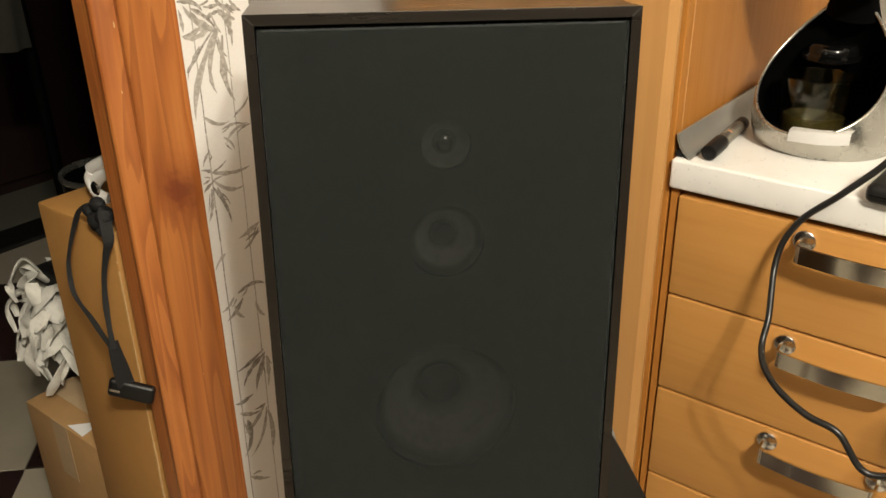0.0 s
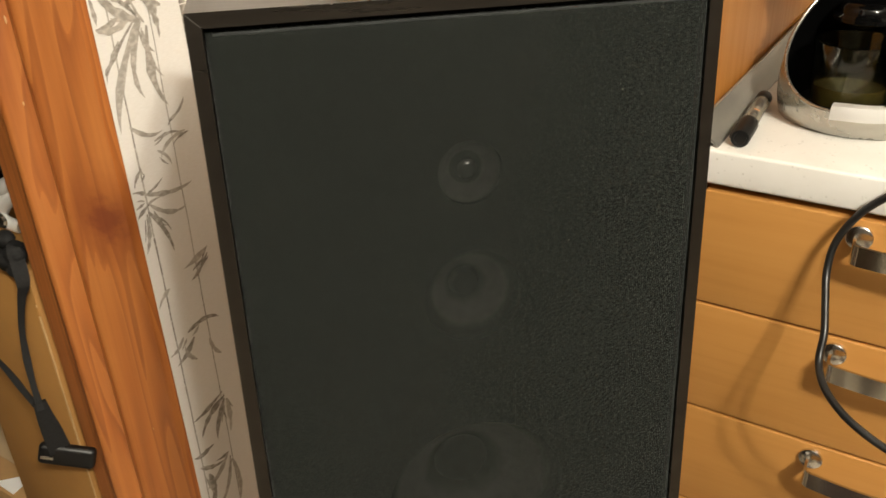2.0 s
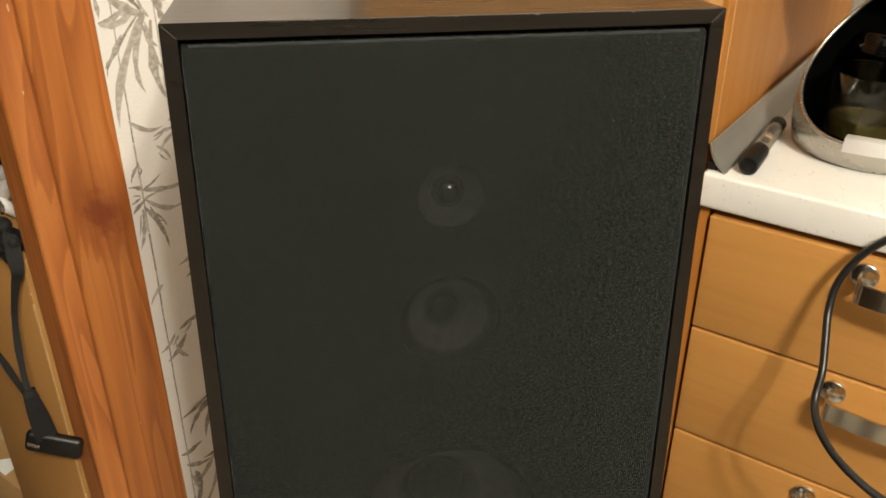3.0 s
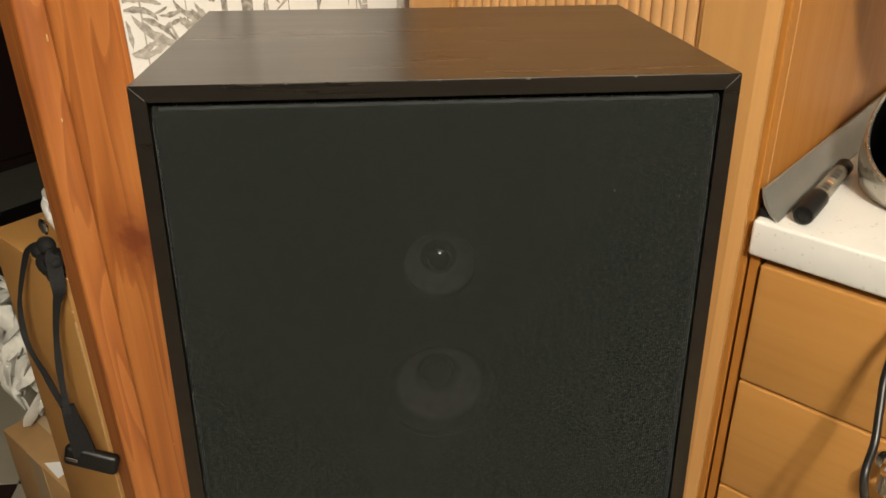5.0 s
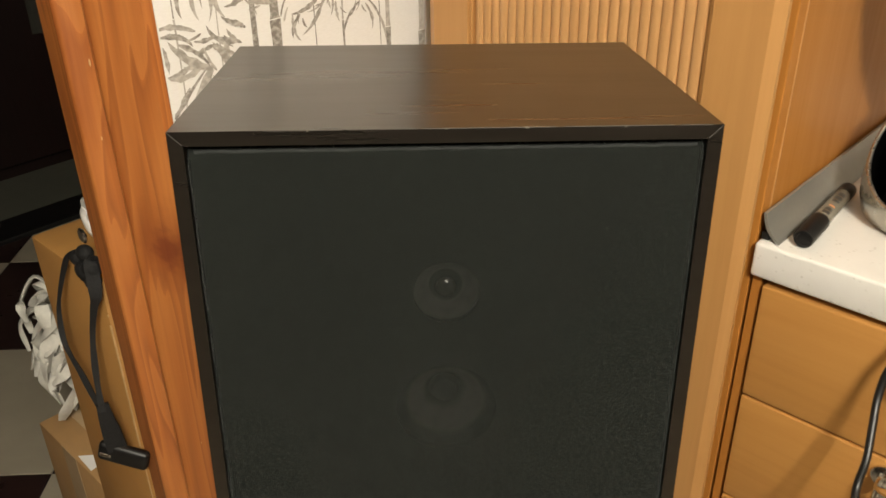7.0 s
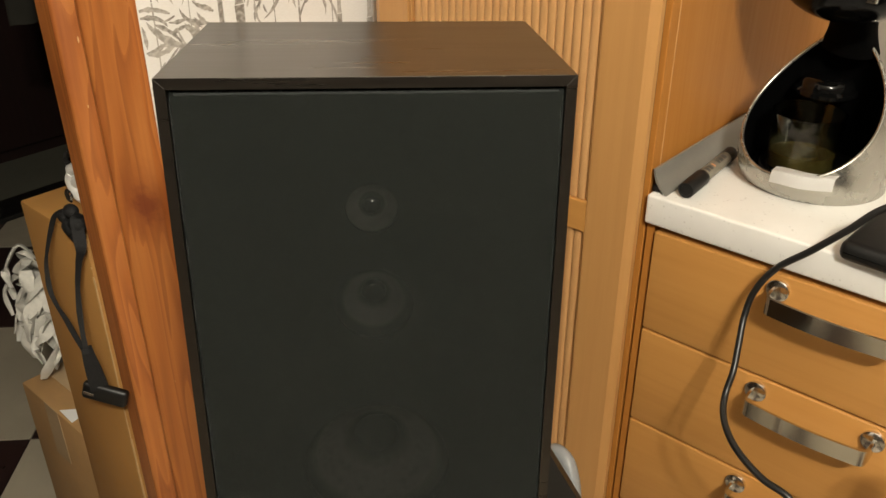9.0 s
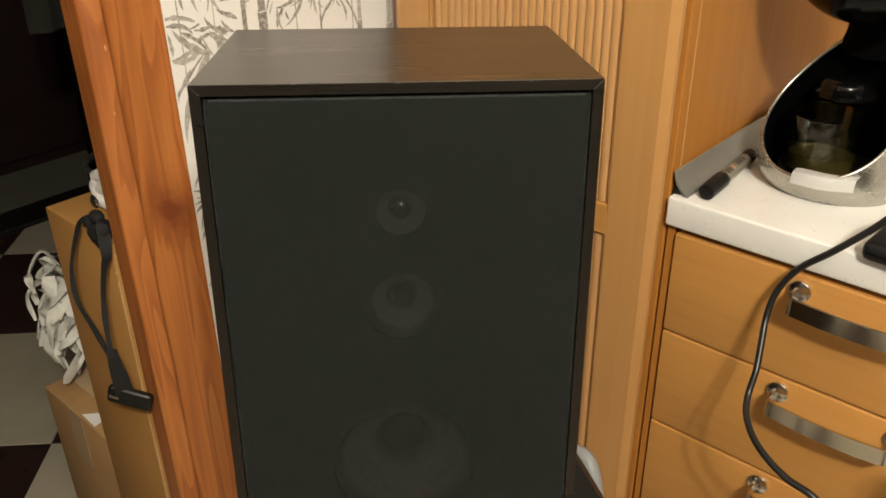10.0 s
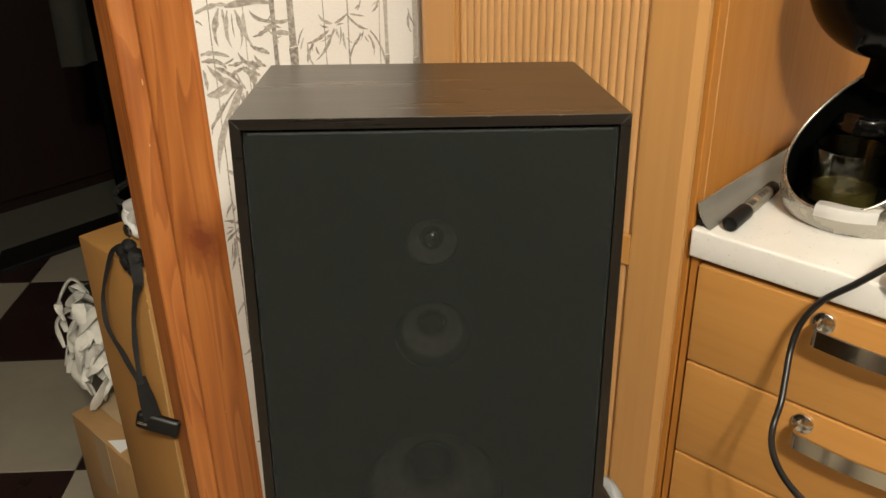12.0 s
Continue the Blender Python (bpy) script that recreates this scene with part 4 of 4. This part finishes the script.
for (y, z) in ((-0.1044, 0.0235), (-0.1042, 0.0315), (-0.1010, 0.0365), (-0.0900, 0.0372), (-0.0700, 0.0300)):
    rows.append([fold.verts.new((-0.014 + 0.066 * i / 6, y + 0.0075 * abs(i / 6 - 0.40) ** 1.6 * 2.6 + 0.0004 * math.sin(i * 1.7), z + 0.0005 * math.sin(i * 1.1) + 0.006 * i / 6)) for i in range(7)])
for a, b in zip(rows, rows[1:]):
    for i in range(6):
        fold.faces.new((a[i], a[i + 1], b[i + 1], b[i]))
bmesh.ops.solidify(fold, geom=fold.faces[:], thickness=0.0012)
single("paper_strip", fold, PAPER, "folded white paper napkin lying over the machine's rim", "paper", smooth=40, m=Matrix.Translation(CM))

# ---- black charger and the cable ----
charger = thing("charger_box", pose(-0.166, 1.014, TOP_Z, 0, 0, -3), "black plastic box with rounded corners on the worktop", "charger")
part("body", block((0.0, 0.0, 0.0), (0.150, 0.110, 0.0215), 0.0085, 4), MATT_BLACK, charger, smooth=40)
part("seam", block((0.006, -0.0004, 0.0098), (0.144, 0.0004, 0.0106)), GLOSS_BLACK, charger)

cable_path = smooth_path([(0.12, 1.24, 0.9045), (0.06, 1.19, 0.925), (-0.02, 1.11, 0.972), (-0.09, 1.045, 0.985), (-0.135, 1.02, 0.964), (-0.161, 1.014, 0.934), (-0.189, 1.012, 0.902), (-0.218, 1.012, 0.871), (-0.234, 1.008, 0.839), (-0.236, 0.998, 0.811), (-0.23, 0.98, 0.787), (-0.224, 0.962, 0.766), (-0.222, 0.946, 0.744), (-0.213, 0.926, 0.734), (-0.197, 0.908, 0.727), (-0.177, 0.895, 0.721), (-0.15, 0.885, 0.715), (-0.119, 0.88, 0.711), (-0.088, 0.88, 0.678), (-0.05, 0.888, 0.69), (-0.02, 0.898, 0.715), (0.0, 0.91, 0.75)], 10)
cable = thing("power_cable", None, "black rubber power cable hanging over the worktop's edge", "cable")
part("lead", sweep(cable_path, round_outline(0.0036, 12), Vector((0.3, 1, 0.2))), RUBBER, cable, smooth=60)
part("plug", block((-0.014, 0.898, 0.750), (0.016, 0.924, 0.790), 0.006, 3), MATT_BLACK, cable, smooth=40)

# ---- hall: boxes, strap, headphones, mop ----
tall_box = thing("tall_carton", pose(-1.151, 0.640, 0), "tall plain brown cardboard box standing in the hall", "box", group="boxes in the hall")
part("body", block((0, 0, 0), (0.183, 0.165, 0.789), 0.0040), CARD, tall_box, smooth=40)
part("flap_seam", block((0.001, 0.080, 0.7885), (0.182, 0.0815, 0.7898)), CARD_PALE, tall_box)
z = 0.04
while z < 0.745:
    # rubbed paper along the upright corner, its pale tone also painting the edge highlight
    run = random.uniform(0.03, 0.11)
    w = random.uniform(0.0012, 0.0026)
    part("rubbed_corner", block((0.1825 - w, -0.0004, z), (0.1834, w, min(z + run, 0.748)), 0.0004, 1), CARD_WORN_LIT, tall_box)
    z += run + random.choice((0.0, 0.0, 0.012))
low_box = thing("low_carton", pose(-1.392, 0.648, 0), "low taped cardboard box with a white label, on the floor", "box", group="boxes in the hall")
part("body", block((0, 0, 0), (0.240, 0.330, 0.338), 0.003), CARD_PALE, low_box, smooth=40)
part("tape", block((-0.0006, 0.045, 0.3375), (0.2406, 0.095, 0.3390)), TAPE, low_box, "glossy packing tape")
part("tape", block((0.085, -0.0006, 0.22), (0.135, 0.0, 0.3390)), TAPE, low_box)
part("label", prism([(0.130, 0.006), (0.178, 0.004), (0.170, 0.050)], "z", 0.3385, 0.3394), PAPER, low_box, "white paper label")

strap = thing("dog_lead", None, "black webbing strap with a buckle hanging down the box", "strap")


def ribbon(points, half, thick, name, up=Vector((0, 1, 0)), widths=(1.0, 1.0)):
    """A webbing band along a path, with its width given at even steps."""
    path = smooth_path(points, 8)
    steps = [i / (len(path) - 1) for i in range(len(path))]
    scales = [float(np.interp(t, np.linspace(0, 1, len(widths)), widths)) for t in steps]
    return part(name, sweep(path, [(-half, -thick), (half, -thick), (half, thick), (-half, thick)], up, scales=scales), WEBBING, strap, smooth=50)


FACING = Vector((0.9, -0.42, 0.1))
ribbon([(-0.980, 0.655, 0.806), (-0.998, 0.640, 0.822), (-1.018, 0.632, 0.813), (-1.031, 0.628, 0.793), (-1.044, 0.620, 0.756), (-1.049, 0.615, 0.729), (-1.041, 0.609, 0.698), (-1.023, 0.606, 0.682), (-0.999, 0.604, 0.670), (-0.974, 0.601, 0.656), (-0.949, 0.598, 0.643)], 0.0027, 0.0012, "loop", FACING, (1.0, 1.0, 1.25, 0.8, 1.3, 0.9, 1.3, 1.0))
ribbon([(-0.972, 0.655, 0.806), (-0.968, 0.636, 0.824), (-0.962, 0.632, 0.807), (-0.955, 0.627, 0.786), (-0.960, 0.623, 0.768), (-0.966, 0.617, 0.734), (-0.962, 0.610, 0.703), (-0.953, 0.603, 0.673), (-0.942, 0.597, 0.644)], 0.0044, 0.0012, "band", FACING, (1.0, 1.3, 1.7, 1.7, 1.1, 0.8, 0.7, 0.9, 0.7, 0.9))
ribbon([(-0.946, 0.600, 0.652), (-0.944, 0.600, 0.632), (-0.942, 0.601, 0.612), (-0.939, 0.602, 0.586)], 0.0095, 0.0040, "joined_end", FACING, (0.7, 0.9, 1.1, 1.2))
buckle = part("buckle", block((-0.030, -0.0065, -0.0140), (0.032, 0.0065, 0.0140), 0.0060, 4), MATT_BLACK, strap, "black plastic buckle", smooth=40)
buckle.matrix_local = Matrix.Translation((-0.935, 0.605, 0.577)) @ Vector((0.0435, 0.035, -0.018)).to_track_quat("X", "Z").to_matrix().to_4x4()
part("steel_pin", block((-0.026, -0.0090, -0.003), (-0.012, -0.0076, 0.002), 0.001), CHROME, buckle)
knotted = bmesh.new()
for (dx, dz, r) in ((0, -0.002, 0.016), (0.016, 0.006, 0.014), (-0.015, 0.008, 0.012), (0.006, 0.022, 0.012), (0.010, -0.014, 0.012), (-0.006, -0.012, 0.010)):
    bmesh.ops.create_uvsphere(knotted, u_segments=12, v_segments=8, radius=r, matrix=Matrix.Translation((-0.988 + dx, 0.637, 0.806 + dz)) @ Matrix.Diagonal((1, 0.8, 0.8, 1)))
part("bunched_webbing", knotted, WEBBING, strap, smooth=60)
part("ring", turned([(0.0075, -0.002), (0.0095, 0.0), (0.0075, 0.002), (0.0055, 0.0), (0.0075, -0.002)], 20, "y", (-0.984, 0.640, 0.848)), CHROME, strap, "bright metal ring", smooth=60)

phones = thing("headphones", pose(-1.046, 0.720, 0.789, 0, 0, 25) @ Matrix.Scale(0.82, 4), "white headphones with black pads lying on the tall box", "headphones")
shell = bmesh.new()
for k in range(2):
    path = smooth_path([(-0.055, -0.012, 0.028 + 0.030 * k), (-0.030, -0.020, 0.052 + 0.020 * k), (0.004, -0.016, 0.062 + 0.026 * k), (0.040, 0.0, 0.066 + 0.03 * k)], 6)
    sweep(path, round_outline(0.0115, 10, 0.7), Vector((0, 1, 0)), into=shell)
path = smooth_path([(-0.052, -0.014, 0.054), (-0.058, -0.014, 0.040), (-0.046, -0.020, 0.020), (-0.028, -0.022, 0.012), (-0.024, -0.022, 0.0108)], 6)
sweep(path, round_outline(0.0100, 10, 0.8), Vector((0, 1, 0)), into=shell)
part("ear_cup", shell, WHITE_PLASTIC, phones, "white plastic ear cup frame", smooth=60)
pad = bmesh.new()
bmesh.ops.create_uvsphere(pad, u_segments=20, v_segments=12, radius=1, matrix=Matrix.Translation((-0.004, 0.004, 0.046)) @ Matrix.Diagonal((0.034, 0.014, 0.030, 1)))
part("ear_pad", pad, RUBBER, phones, "black ear pad", smooth=60)

mop = thing("mop", pose(-1.385, 0.715, 0.338), "white cotton strip mop leaning behind the boxes", "mop")
part("clamp", block((-0.030, 0.010, 0.205), (0.080, 0.060, 0.235), 0.008, 3), MATT_BLACK, mop, smooth=40)
for k in range(125):
    a = random.uniform(0, 2 * math.pi)
    r = random.uniform(0.040, 0.085)
    z0 = random.uniform(0.07, 0.235)
    start = Vector((0.02 + 0.03 * math.cos(a), 0.03 + 0.02 * math.sin(a), z0))
    out = Vector((math.cos(a) * 1.1, math.sin(a) * 0.6, 0))
    droop = random.uniform(0.02, 0.07)
    side = out.cross(Vector((0, 0, 1))) * random.uniform(-0.035, 0.035)
    pts = [start, start + out * r * 0.6 + Vector((0, 0, random.uniform(0.0, 0.030))), start + out * r + side + Vector((0, 0, -droop * 0.3)), start + out * r * random.uniform(0.7, 1.0) + side * 1.6 + Vector((0, 0, -droop))]
    for p in pts:
        p.z = max(p.z, 0.006)
    path = smooth_path(pts, 5)
    w = random.uniform(0.009, 0.014)
    part("strip", sweep(path, [(-w * 0.8, -0.0016), (w * 0.8, -0.0016), (w, 0.0006), (0.0, 0.0036), (-w, 0.0006)], Vector((random.uniform(-0.6, 0.6), random.uniform(-0.6, 0.6), 1)), scales=[0.35 + 0.75 * math.sin(math.pi * (0.12 + 0.80 * i / (len(path) - 1))) ** 1.2 for i in range(len(path))]), MOP, mop, smooth=50)

waste = thing("waste_bin", pose(-1.610, 1.010, 0), "glossy black waste bin with a grey rim in the hall", "bin")
part("body", turned([(0.0, 0.0), (0.072, 0.0), (0.076, 0.004), (0.088, 0.618), (0.085, 0.618), (0.073, 0.012), (0.0, 0.010)], 40), GLOSS_BLACK, waste, smooth=40)
part("rim", turned([(0.0835, 0.616), (0.0910, 0.616), (0.0925, 0.622), (0.0905, 0.628), (0.0845, 0.627), (0.0835, 0.616)], 48, caps=False), SILVER, waste, "grey rim", smooth=50)

stand = thing("coat_stand", pose(-2.190, 1.200, 0), "dark wooden coat stand with a grey scarf", "coat stand")
part("pole", turned([(0.016, 0.03), (0.013, 0.9), (0.012, 1.66), (0.018, 1.69), (0.0, 1.71)], 16), INSIDE_BLACK, stand, smooth=50)
part("base", turned([(0.0, 0.0), (0.16, 0.0), (0.16, 0.012), (0.05, 0.030), (0.0, 0.031)], 28), UNLIT_WOOD, stand, smooth=40)
part("peg", sweep(smooth_path([(0.0, 0.0, 1.42), (0.05, -0.05, 1.44), (0.07, -0.07, 1.50)], 5), round_outline(0.008, 10), Vector((0, 1, 0))), UNLIT_WOOD, stand, smooth=60)
scarf = bmesh.new()
scarf_rows = [[scarf.verts.new((0.045 + 0.012 * math.sin(i * 1.3 + k * 0.35), -0.11 + 0.016 * i, 1.46 - 0.0565 * k)) for i in range(7)] for k in range(13)]
for a, b in zip(scarf_rows, scarf_rows[1:]):
    for i in range(6):
        scarf.faces.new((a[i], a[i + 1], b[i + 1], b[i]))
bmesh.ops.solidify(scarf, geom=scarf.faces[:], thickness=0.006)
part("scarf", scarf, SCARF, stand, "grey wool scarf", smooth=60)

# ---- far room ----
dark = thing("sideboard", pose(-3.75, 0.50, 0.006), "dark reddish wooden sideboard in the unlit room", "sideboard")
part("body", block((0, 0, 0.05), (0.50, 1.45, 1.95), 0.006), UNLIT_WOOD, dark)
part("plinth", block((0.02, 0.02, 0.0), (0.47, 1.43, 0.049)), UNLIT_WOOD, dark)

# ---- ceiling lamp: two bare bulbs below a bar ----
lamp = thing("ceiling_lamp", Matrix.Translation((LAMP.x, LAMP.y, CEIL_Z)), "white ceiling lamp with two bulb sockets", "lamp")
drop = CEIL_Z - LAMP.z
part("rose", turned([(0.0, 0.0), (0.055, 0.0), (0.050, -0.018), (0.0, -0.022)], 28), WHITE_PLASTIC, lamp, smooth=40)
part("stem", turned([(0.006, -0.020), (0.006, 0.125 - drop)], 14), WHITE_PLASTIC, lamp, smooth=40)
part("bar", sweep([-SPREAD * 1.15 + Vector((0, 0, 0.125 - drop)), SPREAD * 1.15 + Vector((0, 0, 0.125 - drop))], round_outline(0.008, 12)), WHITE_PLASTIC, lamp, smooth=40)
for side in (-1, 1):
    part("socket", turned([(0.0, 0.122 - drop), (0.016, 0.120 - drop), (0.018, 0.085 - drop), (0.013, 0.080 - drop), (0.0, 0.079 - drop)], 20, "z", tuple(SPREAD * side)), WHITE_PLASTIC, lamp, "white bulb socket", smooth=40)

# ---- floor tiles ----
P = 0.467
E1, E2 = Vector((0.70711, 0.70711, 0)), Vector((-0.70711, 0.70711, 0))
tile_bm = block((-P / 2 + 0.0012, -P / 2 + 0.0012, -0.0058), (P / 2 - 0.0012, P / 2 - 0.0012, 0.0), 0.0012, 1)
tile_mesh = {0: mesh_of("tile", tile_bm, TILE_LIGHT)}
tile_mesh[1] = tile_mesh[0].copy()
tile_mesh[1].materials[0] = TILE_DARK
for i in range(-14, 14):
    for j in range(-16, 12):
        c = E1 * (-1.138 + P * (i + 0.5)) + E2 * (2.149 + P * (j + 0.5))
        if not (-3.05 < c.x < 2.05 and -2.15 < c.y < 1.65):
            continue
        tile = new("tile", tile_mesh[(i + j + 1) % 2])
        tile.parent = floor
        tile.matrix_local = Matrix.Translation(c) @ Matrix.Rotation(radians(45), 4, "Z")
